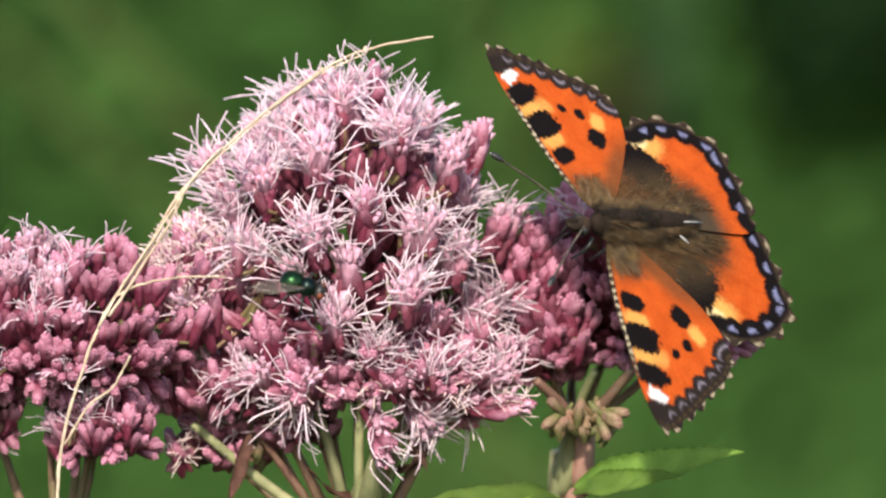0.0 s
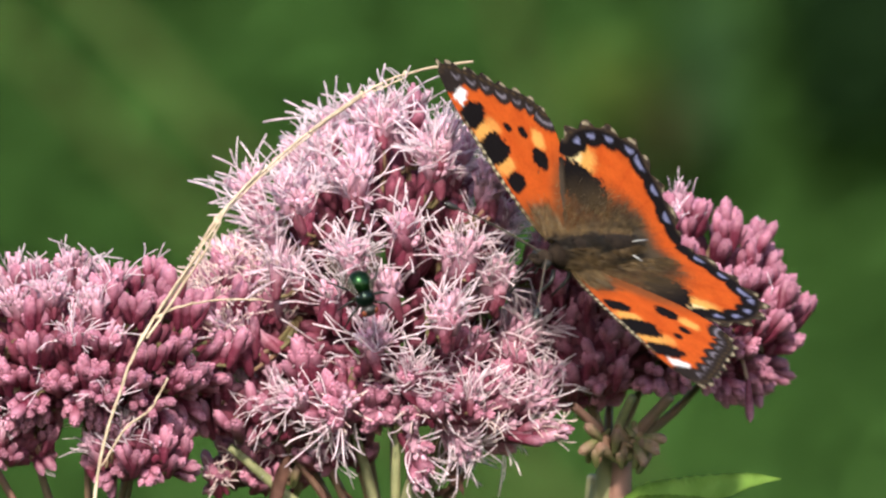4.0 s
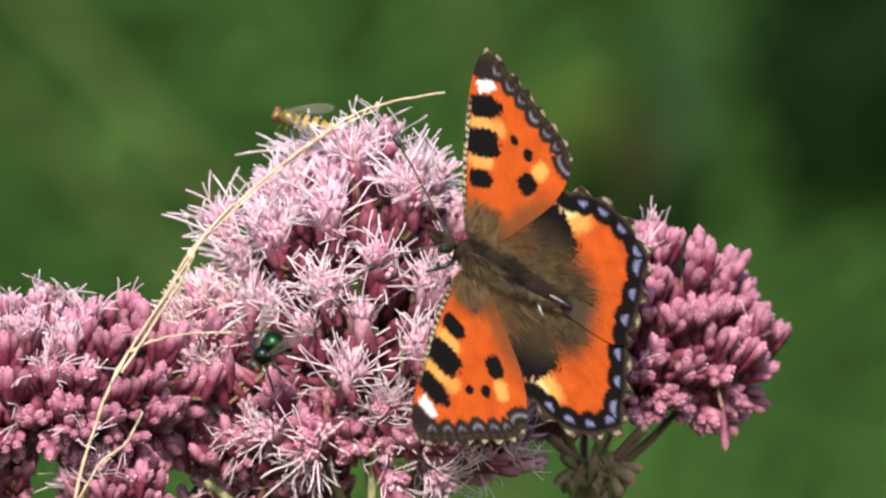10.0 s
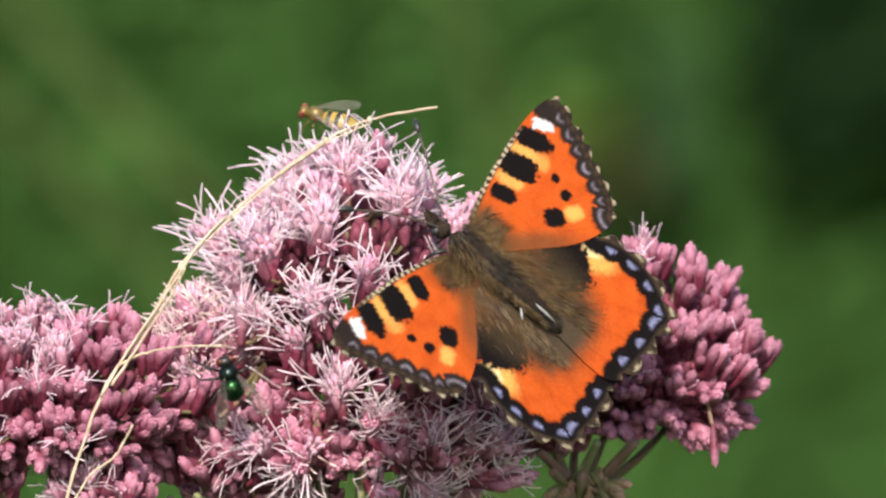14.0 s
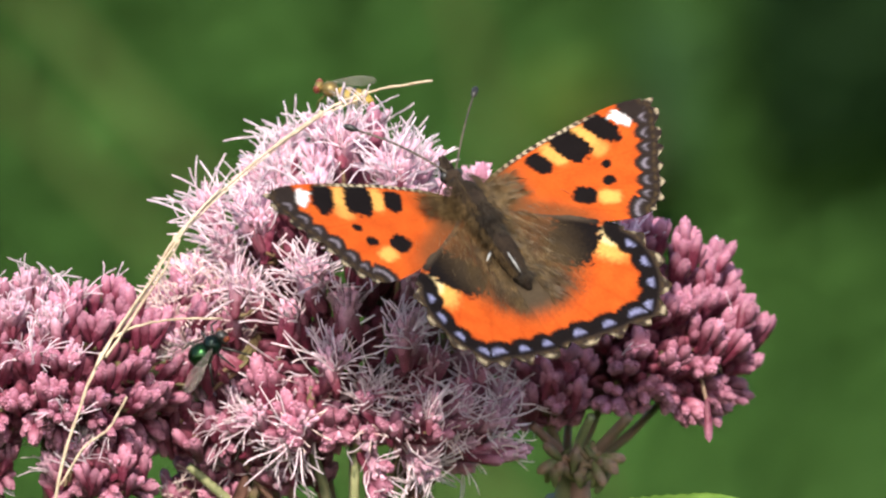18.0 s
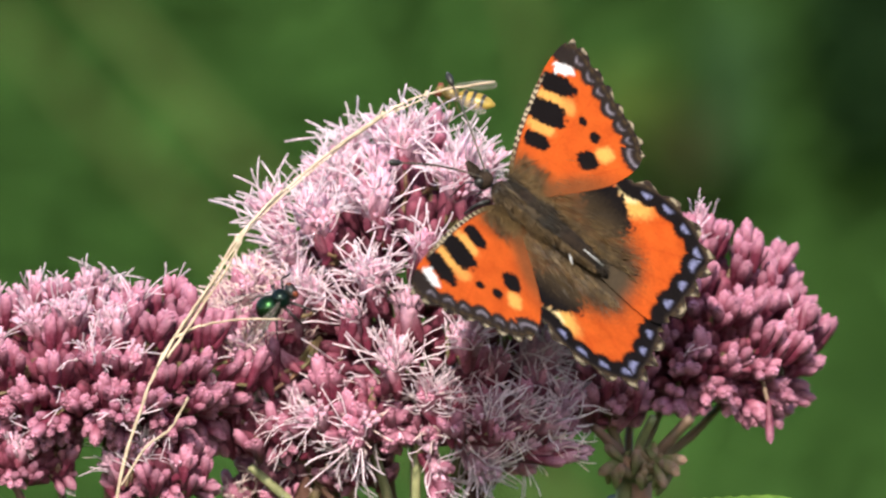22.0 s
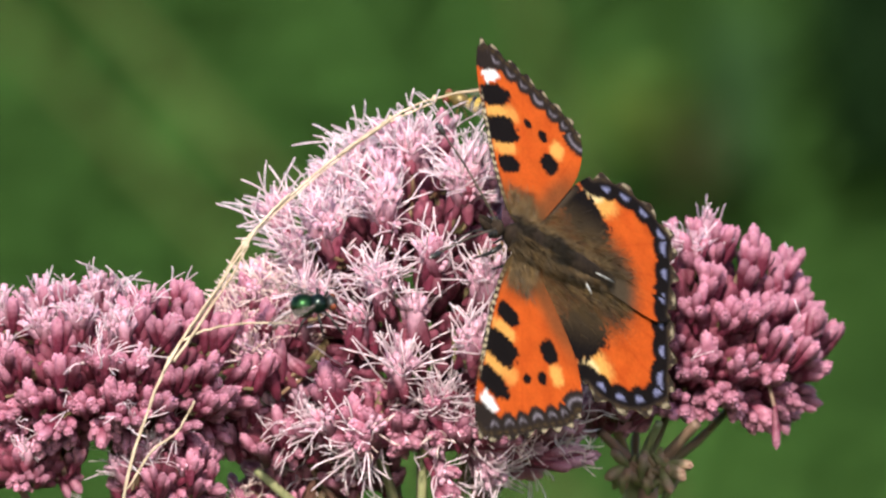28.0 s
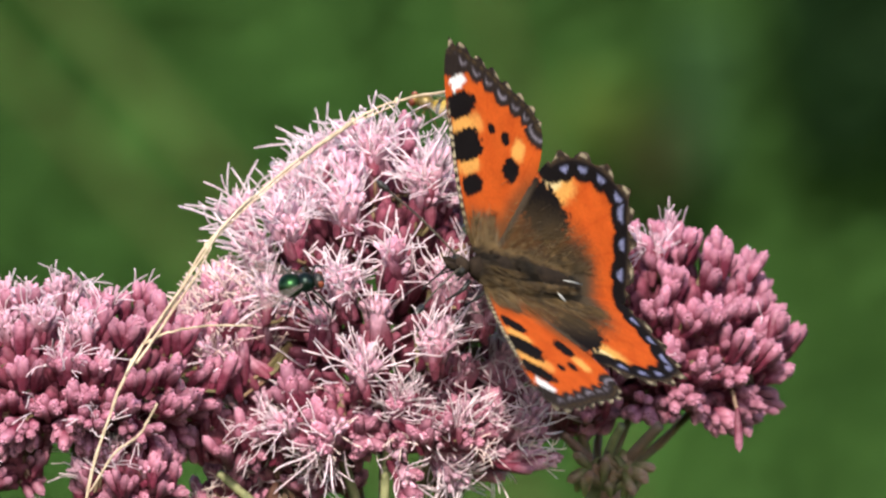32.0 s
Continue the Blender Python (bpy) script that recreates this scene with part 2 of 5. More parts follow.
# ---------------------------------------------------------------- blossoms
def bud_mesh(name, length, width, open_tip, material, knobs=True):
    """One slender flower head: a tube of overlapping bracts, closed round florets or open corollas at its tip."""
    w = width * MM / 2
    h = length * MM
    prof = [(0, w * 0.30), (h * 0.06, w * 0.50), (h * 0.20, w * 0.70), (h * 0.45, w * 0.90), (h * 0.70, w), (h * 0.86, w * 0.94), (h * 0.94, w * 0.74), (h * 0.97, w * 0.40)]
    bm = turned(prof, 10, 5, 0.10, 0.5)
    # overlapping bracts with free tips, three rows up the sides
    for row, (z0, z1, n, lift) in enumerate(((0.02, 0.30, 3, 0.05), (0.12, 0.58, 4, 0.03), (0.34, 0.84, 5, 0.01))):
        for k in range(n):
            a = (k + 0.37 * row) * math.tau / n
            c, s = Vector((math.cos(a), math.sin(a), 0)), Vector((-math.sin(a), math.cos(a), 0))

            def side(z):
                for (y0, r0), (y1, r1) in zip(prof, prof[1:]):
                    if z * h <= y1:
                        return r0 + (r1 - r0) * (z * h - y0) / (y1 - y0)
                return w
            zm = z0 + 0.6 * (z1 - z0)
            g = math.pi / n * 0.95
            va = [(side(z0) * 1.02, -g, z0), (side(z0) * 1.02, g, z0), (side(zm) * (1.04 + lift), g * 0.8, zm), (side(z1) * (1.01 + lift), 0, z1), (side(zm) * (1.04 + lift), -g * 0.8, zm)]
            bm.faces.new([bm.verts.new(c * r * math.cos(e) + s * r * math.sin(e) + Vector((0, 0, z * h))) for r, e, z in va])
    if not open_tip and knobs:
        # five closed florets show as round knobs at the tip
        for k in range(6):
            a = k * math.tau / 5
            c = Vector((math.cos(a), math.sin(a), 0)) * (w * 0.50 if k < 5 else 0)
            m = Matrix.Translation(c + Vector((0, 0, h * (0.93 if k < 5 else 1.0)))) @ Matrix.Diagonal((w * 0.34, w * 0.34, w * 0.48, 1))
            bmesh.ops.create_uvsphere(bm, u_segments=7, v_segments=5, radius=1, matrix=m)
    if open_tip:
        # five narrow corollas with parted lobes
        for k in range(5):
            a = k * math.tau / 5
            c = Vector((math.cos(a), math.sin(a), 0)) * w * 0.50
            z0, z1 = h * 0.84, h * (1.16 + 0.12 * (k % 2))
            tube(bm, [c + Vector((0, 0, z0)), c * 1.35 + Vector((0, 0, (z0 + z1) / 2)), c * 1.95 + Vector((0, 0, z1))], [w * 0.20, w * 0.25, w * 0.36], 5)
            for q in range(5):
                b = q * math.tau / 5 + k
                e = Vector((math.cos(b), math.sin(b), 0.35)) * w * 0.44
                o = c * 1.95 + Vector((0, 0, z1))
                f = Vector((-math.sin(b), math.cos(b), 0)) * w * 0.20
                bm.faces.new([bm.verts.new(o + f), bm.verts.new(o - f), bm.verts.new(o + e)])
    join_islands(bm)
    me = bpy.data.meshes.new(name)
    bm.to_mesh(me)
    bm.free()
    me.materials.append(material)
    me.shade_smooth()
    return me


def tuft_mesh(seed, count, length, spread, material):
    """Long wavy style threads, two out of each corolla."""
    r = random.Random(seed)
    bm = bmesh.new()
    sway = Vector((r.gauss(0, 0.30), r.gauss(0, 0.30), 0))
    for k in range(count):
        a = (k // 2) * math.tau / max(1, count // 2) + r.uniform(-0.3, 0.3)
        tilt = radians(spread * r.uniform(0.25, 1.2))
        b = a + r.gauss(0, 0.55)
        d = Vector((math.cos(b) * math.sin(tilt), math.sin(b) * math.sin(tilt), math.cos(tilt)))
        ln = length * MM * r.uniform(0.60, 1.15)
        out = Vector((math.cos(a), math.sin(a), -0.25))
        bend = (out * r.uniform(-0.2, 0.5) + sway + Vector((r.gauss(0, 0.26), r.gauss(0, 0.26), r.gauss(0, 0.14)))) * ln
        curl = Vector((r.uniform(-1, 1), r.uniform(-1, 1), r.uniform(-0.4, 0.4))) * ln * r.uniform(0.05, 0.19)
        o = Vector((math.cos(a), math.sin(a), 0)) * 0.75 * MM
        short = min(1.0, 1.05 * ln / (d * ln + bend).length)
        d, bend = d * short, bend * short
        pts = [o + d * ln * t + bend * t ** 2.2 + curl * math.sin(t * 4.5) for t in (0, 0.18, 0.36, 0.54, 0.72, 0.88, 1.0)]
        wd = r.uniform(0.078, 0.108) * MM
        tube(bm, pts, [wd * 0.7, wd * 0.9, wd, wd, wd, wd * 1.1, wd * 0.8], 4)
    join_islands(bm)
    me = bpy.data.meshes.new("style_tuft")
    bm.to_mesh(me)
    bm.free()
    me.materials.append(material)
    me.shade_smooth()
    return me


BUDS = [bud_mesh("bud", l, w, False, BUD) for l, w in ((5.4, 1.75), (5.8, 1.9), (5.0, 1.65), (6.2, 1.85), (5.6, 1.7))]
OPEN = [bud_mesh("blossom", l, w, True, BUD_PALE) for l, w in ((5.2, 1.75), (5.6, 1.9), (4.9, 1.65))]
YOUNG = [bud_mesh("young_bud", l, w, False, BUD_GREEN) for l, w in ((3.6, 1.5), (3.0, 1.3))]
TUFTS = [tuft_mesh(20 + k, 6 + 2 * (k % 2), 5.6, 40, STYLE) for k in range(18)]
SPARSE = [tuft_mesh(90 + k, 2 + k % 3, 4.4, 30, STYLE) for k in range(6)]
SHORT = [tuft_mesh(50 + k, 6, 4.6, 42, STYLE) for k in range(5)]
OLD = [tuft_mesh(70 + k, 8, 3.6, 52, STYLE_OLD) for k in range(5)]


def corymb(plant, centre, radii, low, clumps, per_clump, opened, seed, size=1.0, stem_foot=None, clump_angle=30, pack=1.0, rise=1.45, uneven=0.17, full=2.0, deep=16):
    """Clumps of buds on a domed surface over branches from stem_foot. opened(d, r): which bud, which tuft."""
    r = random.Random(seed)
    inv = plant.matrix_world.inverted()
    centre = Vector(centre)
    rad = Vector(radii)

    def surface(d):
        """The dome's surface along d; full above 2 gives it broad shoulders."""
        k = sum(abs(q) ** full for q in d) ** (-1 / full)
        return Vector((d.x * rad.x, d.y * rad.y, d.z * rad.z)) * k

    # clumps lie evenly over the part of the dome that faces forwards, sideways and up
    axes = []
    share = (1 - low) / 2
    total = int(clumps / (share * 0.70))
    for k in range(total):
        z = 1 - (1 - low) * (k + 0.5) / total
        a = k * 2.39996 + seed
        q = math.sqrt(max(0, 1 - z * z))
        d = Vector((q * math.cos(a), q * math.sin(a), z)) + Vector((r.gauss(0, 0.05), r.gauss(0, 0.05), r.gauss(0, 0.05)))
        d.normalize()
        if d.y < 0.42:
            axes.append(d)
    inner = bmesh.new()
    twigs = bmesh.new()
    foot = Vector(stem_foot)
    # a few main branches fork into the clumps
    hubs = []
    for k in range(max(1, clumps // 14)):
        a = k * 2.39996 + seed
        q = 0.50 * math.sqrt((k + 0.5) / max(1, clumps // 14))
        h = centre + Vector((rad.x * q * math.cos(a), rad.y * (0.30 + 0.5 * q * math.sin(a)), -rad.z * (0.28 + 0.10 * math.sin(3 * a))))
        hubs.append(h)
        tube(twigs, [inv @ spot(*p) for p in curve([foot, foot.lerp(h, 0.5) + Vector((0.6 * math.cos(a), 0.6 * math.sin(a), -0.5)), h], 4)], [0.56 * MM] * 5 + [0.46 * MM] * 4, 7)
    for ax in axes:
        base = centre + surface(ax) * 0.62
        out = Vector((ax.x / rad.x, ax.y / rad.y, ax.z / rad.z)).normalized()
        out = (out + Vector((0, 0, rise * min(1.0, max(0.0, (ax.z + 0.75) / 0.8))))).normalized()
        hub = min(hubs, key=lambda h: (h - base).length)
        mid = hub.lerp(base, 0.5) + Vector((ax.x, ax.y, -0.4)) * 0.8
        tube(twigs, [inv @ spot(*p) for p in curve([hub, mid, base], 3)], [0.40 * MM] * 4 + [0.34 * MM] * 3, 6)
        lift = r.uniform(-uneven, uneven * 0.6)
        age = opened(ax, r)
        for k in range(per_clump):
            q = math.sqrt((k + 0.5) / per_clump)
            a = k * 2.39996 + r.uniform(-0.3, 0.3)
            u = out.orthogonal().normalized()
            v = out.cross(u)
            sp = radians(clump_angle) * q
            d = (out * math.cos(sp) + (u * math.cos(a) + v * math.sin(a)) * math.sin(sp) * 1.25).normalized()
            d = (d + Vector((r.gauss(0, 0.10), r.gauss(0, 0.10), r.gauss(0, 0.10)))).normalized()
            reach = r.uniform(0.88, 1.04) + lift - 0.10 * q
            o2 = ax * 1.0 + (u * math.cos(a) + v * math.sin(a)) * q * (pack / math.sqrt(clumps))
            o2 = Vector(o2).normalized()
            tip = centre + surface(o2) * reach
            kind, tuft = age if r.random() < 0.6 else opened(o2, r)
            me = (OPEN if kind == 1 else YOUNG if kind == 2 else BUDS)
            me = r.choice(me)
            sc = size * r.uniform(0.85, 1.12)
            root = tip - d * 5.4 * sc
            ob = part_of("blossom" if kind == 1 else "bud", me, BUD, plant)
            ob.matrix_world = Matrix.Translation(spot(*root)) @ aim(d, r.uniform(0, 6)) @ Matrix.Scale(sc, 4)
            tube(twigs, [inv @ spot(*base), inv @ spot(*(base.lerp(root, 0.6) - Vector((0, 0, 0.6)))), inv @ spot(*(root + d * 0.4))], 0.24 * MM, 5)
            if tip.x > 8 and tip.z > 1 and tip.y < 5 and tuft is TUFTS:
                tuft = None      # worn bare where the butterfly rests its wing
            if tuft:
                tm = r.choice(tuft)
                t = part_of("style_tuft", tm, STYLE, ob)
                t.matrix_parent_inverse = Matrix()
                t.matrix_local = Matrix.Translation((0, 0, 4.4 * MM)) @ Matrix.Rotation(r.uniform(0, 6.28), 4, "Z") @ Matrix.Scale(r.uniform(0.85, 1.15), 4)
    # buds deep inside, their colour darkened to give shade between the clumps
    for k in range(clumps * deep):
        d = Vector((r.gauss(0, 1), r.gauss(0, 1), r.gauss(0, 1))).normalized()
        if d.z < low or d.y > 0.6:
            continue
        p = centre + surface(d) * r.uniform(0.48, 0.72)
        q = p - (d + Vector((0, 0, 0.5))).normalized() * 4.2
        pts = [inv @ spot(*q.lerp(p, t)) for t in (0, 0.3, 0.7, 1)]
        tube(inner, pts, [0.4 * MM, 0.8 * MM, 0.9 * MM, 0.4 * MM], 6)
    tagged(part("branchwork", twigs, BRANCH, plant, "green and purple branching flower stalks"), kind="stuff")
    tagged(part("inner_bloom", inner, BUD_SHADE, plant, "inner buds coloured dark pink for the shade between clumps"), kind="stuff")


def main_open(d, r):
    if d.z < -0.05 and r.random() < 0.34 - 0.6 * d.z:
        return (0, r.choice((None, None, None, SHORT)))
    if d.x < -0.62 and d.z < 0.3 and r.random() < 0.5:
        return (1, OLD)
    if r.random() < (0.42 if d.z > 0.5 else 0.33):
        return (r.choice((0, 1, 1)), None)
    return (1, TUFTS)


def skirt_open(d, r):
    return (1, TUFTS) if r.random() < 0.28 else (0, r.choice((None, None, SHORT)))


def hem_open(d, r):
    return (1, TUFTS) if r.random() < 0.12 else (0, OLD) if r.random() < 0.08 else (0, None)


def lower_open(d, r):
    return (0, OLD) if r.random() < 0.08 else (r.choice((0, 0, 2)), None)


def withered_open(d, r):
    return (r.choice((0, 1)), OLD) if r.random() < (0.65 if d.z > 0 else 0.35) else (0, None)


def left_open(d, r):
    if d.z > 0.15 and d.x < 0.3 and r.random() < 0.34:
        return (1, SPARSE)
    if r.random() < 0.06:
        return (0, SPARSE)
    return (0, None)


def right_open(d, r):
    if -0.45 < d.x < 0.1 and d.z > 0.3 and d.y > -0.72 and r.random() < 0.3:
        return (1, SHORT)
    if r.random() < 0.02:
        return (0, SPARSE)
    return (0, None)


MAIN_C, MAIN_R = Vector((-3.3, 2.0, -8.6)), Vector((18.7, 16.6, 25.4))
FULL = 2.3


def front_of_dome(x, z):
    k = 1 - abs((x - MAIN_C.x) / MAIN_R.x) ** FULL - abs((z - MAIN_C.z) / MAIN_R.z) ** FULL
    return MAIN_C.y - MAIN_R.y * max(0.05, k) ** (1 / FULL)


def stem(plant, pts, r0, r1, material, name="stem", label=""):
    inv = plant.matrix_world.inverted()
    bm = bmesh.new()
    c = curve([inv @ spot(*p) for p in pts], 8)
    tube(bm, c, [(r0 + (r1 - r0) * i / (len(c) - 1)) * MM for i in range(len(c))], 12)
    return part(name, bm, material, plant, label)


def leaf(plant, root, tip, width, sag, material=LEAF, name="leaf", label="", face=(0, -0.5, 0.85)):
    """A lance-shaped toothed leaf with a sunk midrib."""
    inv = plant.matrix_world.inverted()
    a, b = Vector(root), Vector(tip)
    d = (b - a).normalized()
    f = Vector(face)
    side = d.cross(f).normalized()
    up = side.cross(d)
    bm = bmesh.new()
    n = 28
    rows = []
    for i in range(n + 1):
        t = i / n
        w = width * (math.sin(math.pi * t ** 0.75) ** 0.9 if 0 < t < 1 else 0.02)
        w *= 1 + 0.10 * (i % 2)
        c = a.lerp(b, t) - up * sag * math.sin(math.pi * t) + Vector((0, 0, 0.25 * math.sin(9 * t)))
        rows.append([bm.verts.new(inv @ spot(*(c + side * w * s + up * (abs(s) * w * 0.30) + up * 0.12 * math.sin(20 * t + s * 3)))) for s in (-1, -0.5, 0, 0.5, 1)])
    for r0, r1 in zip(rows, rows[1:]):
        for k in range(4):
            bm.faces.new((r0[k], r0[k + 1], r1[k + 1], r1[k]))
    bmesh.ops.solidify(bm, geom=bm.faces[:], thickness=0.15 * MM)
    return part(name, bm, material, plant, label)


def build_plants():
    g = "flowering hemp agrimony stems"
    main = thing("hemp_agrimony", Matrix.Translation((-0.004, 0.002, 0)), "wild plant with a full dome of open pale pink threadlike blossoms", "wildflower", g)
    foot = (-2.5, 3, -44)
    corymb(main, MAIN_C, MAIN_R, -0.88, 56, 10, main_open, 3, 1.0, foot, 26, 0.74, 1.9, 0.18, FULL)
    corymb(main, (-20.6, -1, -9.6), (7.0, 7, 7.8), -0.4, 14, 6, withered_open, 45, 0.9, foot, 30)
    corymb(main, (8.2, -1, -19.0), (9.2, 8, 6.0), -0.7, 12, 5, skirt_open, 41, 0.9, foot, 30)
    corymb(main, (-19.0, -1, -21.5), (8.0, 7, 6.0), -0.8, 9, 4, hem_open, 43, 0.85, foot, 30)
    stem(main, [(-4, 2, -1250), (-3, 3, -600), (-2.5, 3, -120), foot, (-1.0, -2, -34), (0.5, -4, -28)], 3.2, 1.0, STEM_GREEN)
    corymb(main, (-10.5, 3, -26.0), (7.5, 6, 4.0), -0.5, 7, 4, lower_open, 47, 0.82, foot, 30)
    corymb(main, (-19.0, 5, -28.5), (8.0, 6, 5.0), -0.6, 9, 5, lower_open, 49, 0.8, foot, 30)
    corymb(main, (-9.5, -4, -20.5), (9.0, 8, 6.0), -0.6, 12, 5, hem_open, 53, 0.8, foot, 30, 1.0, 0.7)
    corymb(main, (3.0, -4, -21.0), (8.5, 8, 5.5), -0.6, 12, 5, hem_open, 55, 0.8, foot, 30, 1.0, 0.7)
    stem(main, [foot, (-6, 0, -29), (-9, -3, -20)], 0.75, 0.5, STEM_GREEN, "branch")
    stem(main, [foot, (1.5, -1, -31), (4.5, -3, -20)], 0.8, 0.55, STEM_GREEN, "branch")
    stem(main, [foot, (-2.5, -3, -30), (-2.0, -5, -20)], 0.7, 0.45, STEM_GREEN, "branch")
    stem(main, [foot, (5, 1, -30), (10, 0, -22)], 0.8, 0.6, STEM, "branch")
    stem(main, [(-2, 3, -42), (-14, 0, -33), (-22, -2, -26)], 0.8, 0.5, STEM_GREEN, "branch")
    inv = main.matrix_world.inverted()
    bm = bmesh.new()
    tube(bm, [inv @ spot(*p) for p in curve([(3, 2, -27), (8, -2, -24.6), (13.5, -5, -25.4)], 5)], 0.42 * MM, 7)
    part("twig", bm, STEM, main)
    r = random.Random(61)
    for k in range(11):
        t = k / 10
        root = Vector((6.5 + 7.0 * t, -2 - 3.0 * t, -24.4 - 0.9 * t)) + Vector((0, r.uniform(-1, 1), r.uniform(-0.8, 0.8)))
        d = Vector((1.0, r.uniform(-0.5, 0.2), r.uniform(-0.45, 0.25) + 0.5 * (1 - t)))
        ob = part_of("blossom" if k % 2 else "bud", r.choice(OPEN if k % 2 else BUDS), BUD, main)
        ob.matrix_world = Matrix.Translation(spot(*root)) @ aim(d, r.uniform(0, 6)) @ Matrix.Scale(0.82, 4)
        if k % 2:
            o = part_of("style_tuft", r.choice(OLD if k > 4 else TUFTS), STYLE, ob)
            o.matrix_local = Matrix.Translation((0, 0, 4.4 * MM)) @ Matrix.Rotation(r.uniform(0, 6.28), 4, "Z")
    for x, z, x2, z2 in ((-15, -27, -18, -36), (3.5, -27, 5.5, -32)):
        leaf(main, (x, -3, z), (x2, -6, z2), 0.8, 0.6, DRY_LEAF, "withered_leaf", "curled brown withered leaf", (0.2, -1, 0.1))
    leaf(main, (0, 2, -33), (7, -6, -28), 1.2, 1.0, DRY_LEAF, "withered_leaf", "curled brown withered leaf")
    leaf(main, (-1, 2, -36), (-9, -6, -31), 1.0, 1.0, DRY_LEAF, "withered_leaf", "curled brown withered leaf")
    leaf(main, (0, 2, -46), (18, -4, -35), 2.6, 1.0, LEAF, "leaf", "small green toothed leaf")

    left = thing("hemp_agrimony", Matrix.Translation((-0.040, -0.004, 0)), "wild plant with a broad head of closed deep pink buds", "wildflower", g)
    corymb(left, (-39.2, -4, -15.5), (20.2, 15, 12.5), -0.74, 60, 10, left_open, 11, 0.76, (-38, -2, -46), 24, 1.05, 0.9, 0.12)
    corymb(left, (-49.5, -7, -24.5), (9.0, 6, 6.0), -0.8, 14, 6, left_open, 17, 0.64, (-38.5, -3, -46), 30)
    corymb(left, (-32.0, -8, -26.2), (7.2, 6, 6.0), -0.8, 16, 7, left_open, 15, 0.64, (-37, -3, -46), 30)
    stem(left, [(-38, -2, -1250), (-38, -2, -500), (-39, -2, -100), (-38, -2, -46)], 3.0, 1.6, STEM)

    right = thing("hemp_agrimony", Matrix.Translation((0.0235, 0.004, 0)), "wild plant with a rounded head of plump pink buds", "wildflower", g)
    foot = (23.2, 9, -28)
    corymb(right, (30.6, 13, -11.6), (16.6, 14.0, 15.6), -0.74, 54, 9, right_open, 23, 0.82, foot, 24, 1.05, 0.8, 0.10)
    corymb(right, (20.7, 3, -16.2), (6.0, 6, 8.5), -0.7, 12, 6, lambda d, r: (0, None), 27, 0.8, foot)
    corymb(right, (18.8, 4, -8.5), (5.0, 5, 8.0), -0.7, 12, 6, lambda d, r: (0, None), 29, 0.76, foot)
    corymb(right, (24.5, 3, -25.5), (5.2, 4, 3.4), -0.9, 10, 3, lambda d, r: (2, None), 31, 0.8, foot, deep=0)
    stem(right, [(20, 16, -1250), (20.5, 16, -500), (21.0, 12, -80), (22.4, 8.5, -33), foot], 2.4, 1.0, STEM_GREEN)
    stem(right, [(21.5, 15, -1250), (22, 15, -500), (22.2, 11, -80), (24.2, 7.5, -33), (24.6, 8, -27)], 2.2, 1.0, STEM, "side_stem", "purple-brown stalk grown against the green one")
    stem(right, [(24.3, 6, -27.5), (26.5, 3, -24.5), (30, 0, -20.5)], 0.85, 0.6, STEM, "branch")
    stem(right, [(23.2, 6, -27.5), (21.5, 3, -24.5), (18.5, 0, -21.5)], 0.8, 0.5, STEM, "branch")
    stem(right, [(23.5, 6, -27.5), (24.0, 3, -24.0), (25.5, 0, -20.5)], 0.7, 0.5, STEM_GREEN, "branch")
    for x, z, dx, dz in ((27.0, -26.2, 0.8, -0.5), (27.6, -25.4, 0.95, -0.1), (26.2, -27.0, 0.4, -0.9), (26.8, -25.8, 0.9, -0.35), (20.8, -26.0, -0.7, -0.5), (21.4, -25.2, -0.5, 0.5)):
        ob = part_of("bud", YOUNG[0], BUD_GREEN, right)
        ob.matrix_world = Matrix.Translation(spot(x - 1.2 * dx, 1.5, z - 1.2 * dz)) @ aim((dx, -0.35, dz)) @ Matrix.Scale(0.85, 4)
    leaf(right, (22.8, 4, -34.3), (42.4, -14, -30.0), 2.2, -0.6, LEAF, "leaf", "fresh green lance-shaped leaf", (0.1, -0.92, 0.40))
    leaf(right, (22.8, 4, -35), (35.0, -12, -33.0), 2.0, -0.5, LEAF, "leaf", "fresh green lance-shaped leaf", (0.1, -0.85, 0.5))
    leaf(right, (21.7, 6, -36), (6.0, -2, -35.5), 2.3, -0.5, LEAF, "leaf", "fresh green lance-shaped leaf", (-0.1, -0.5, 0.85))
    # one bud hangs below the head
    ob = part_of("bud", BUDS[0], BUD, right)
    ob.matrix_world = Matrix.Translation(spot(39.3, 4.5, -18.6)) @ aim((0.05, -0.1, -1)) @ Matrix.Diagonal((0.62, 0.62, 0.9, 1))
    inv = right.matrix_world.inverted()
    bm = bmesh.new()
    tube(bm, [inv @ spot(*p) for p in ((37.6, 8, -14.5), (38.8, 6.5, -16.4), (39.3, 4.6, -18.9))], 0.25 * MM, 5)
    part("twig", bm, STEM, right)


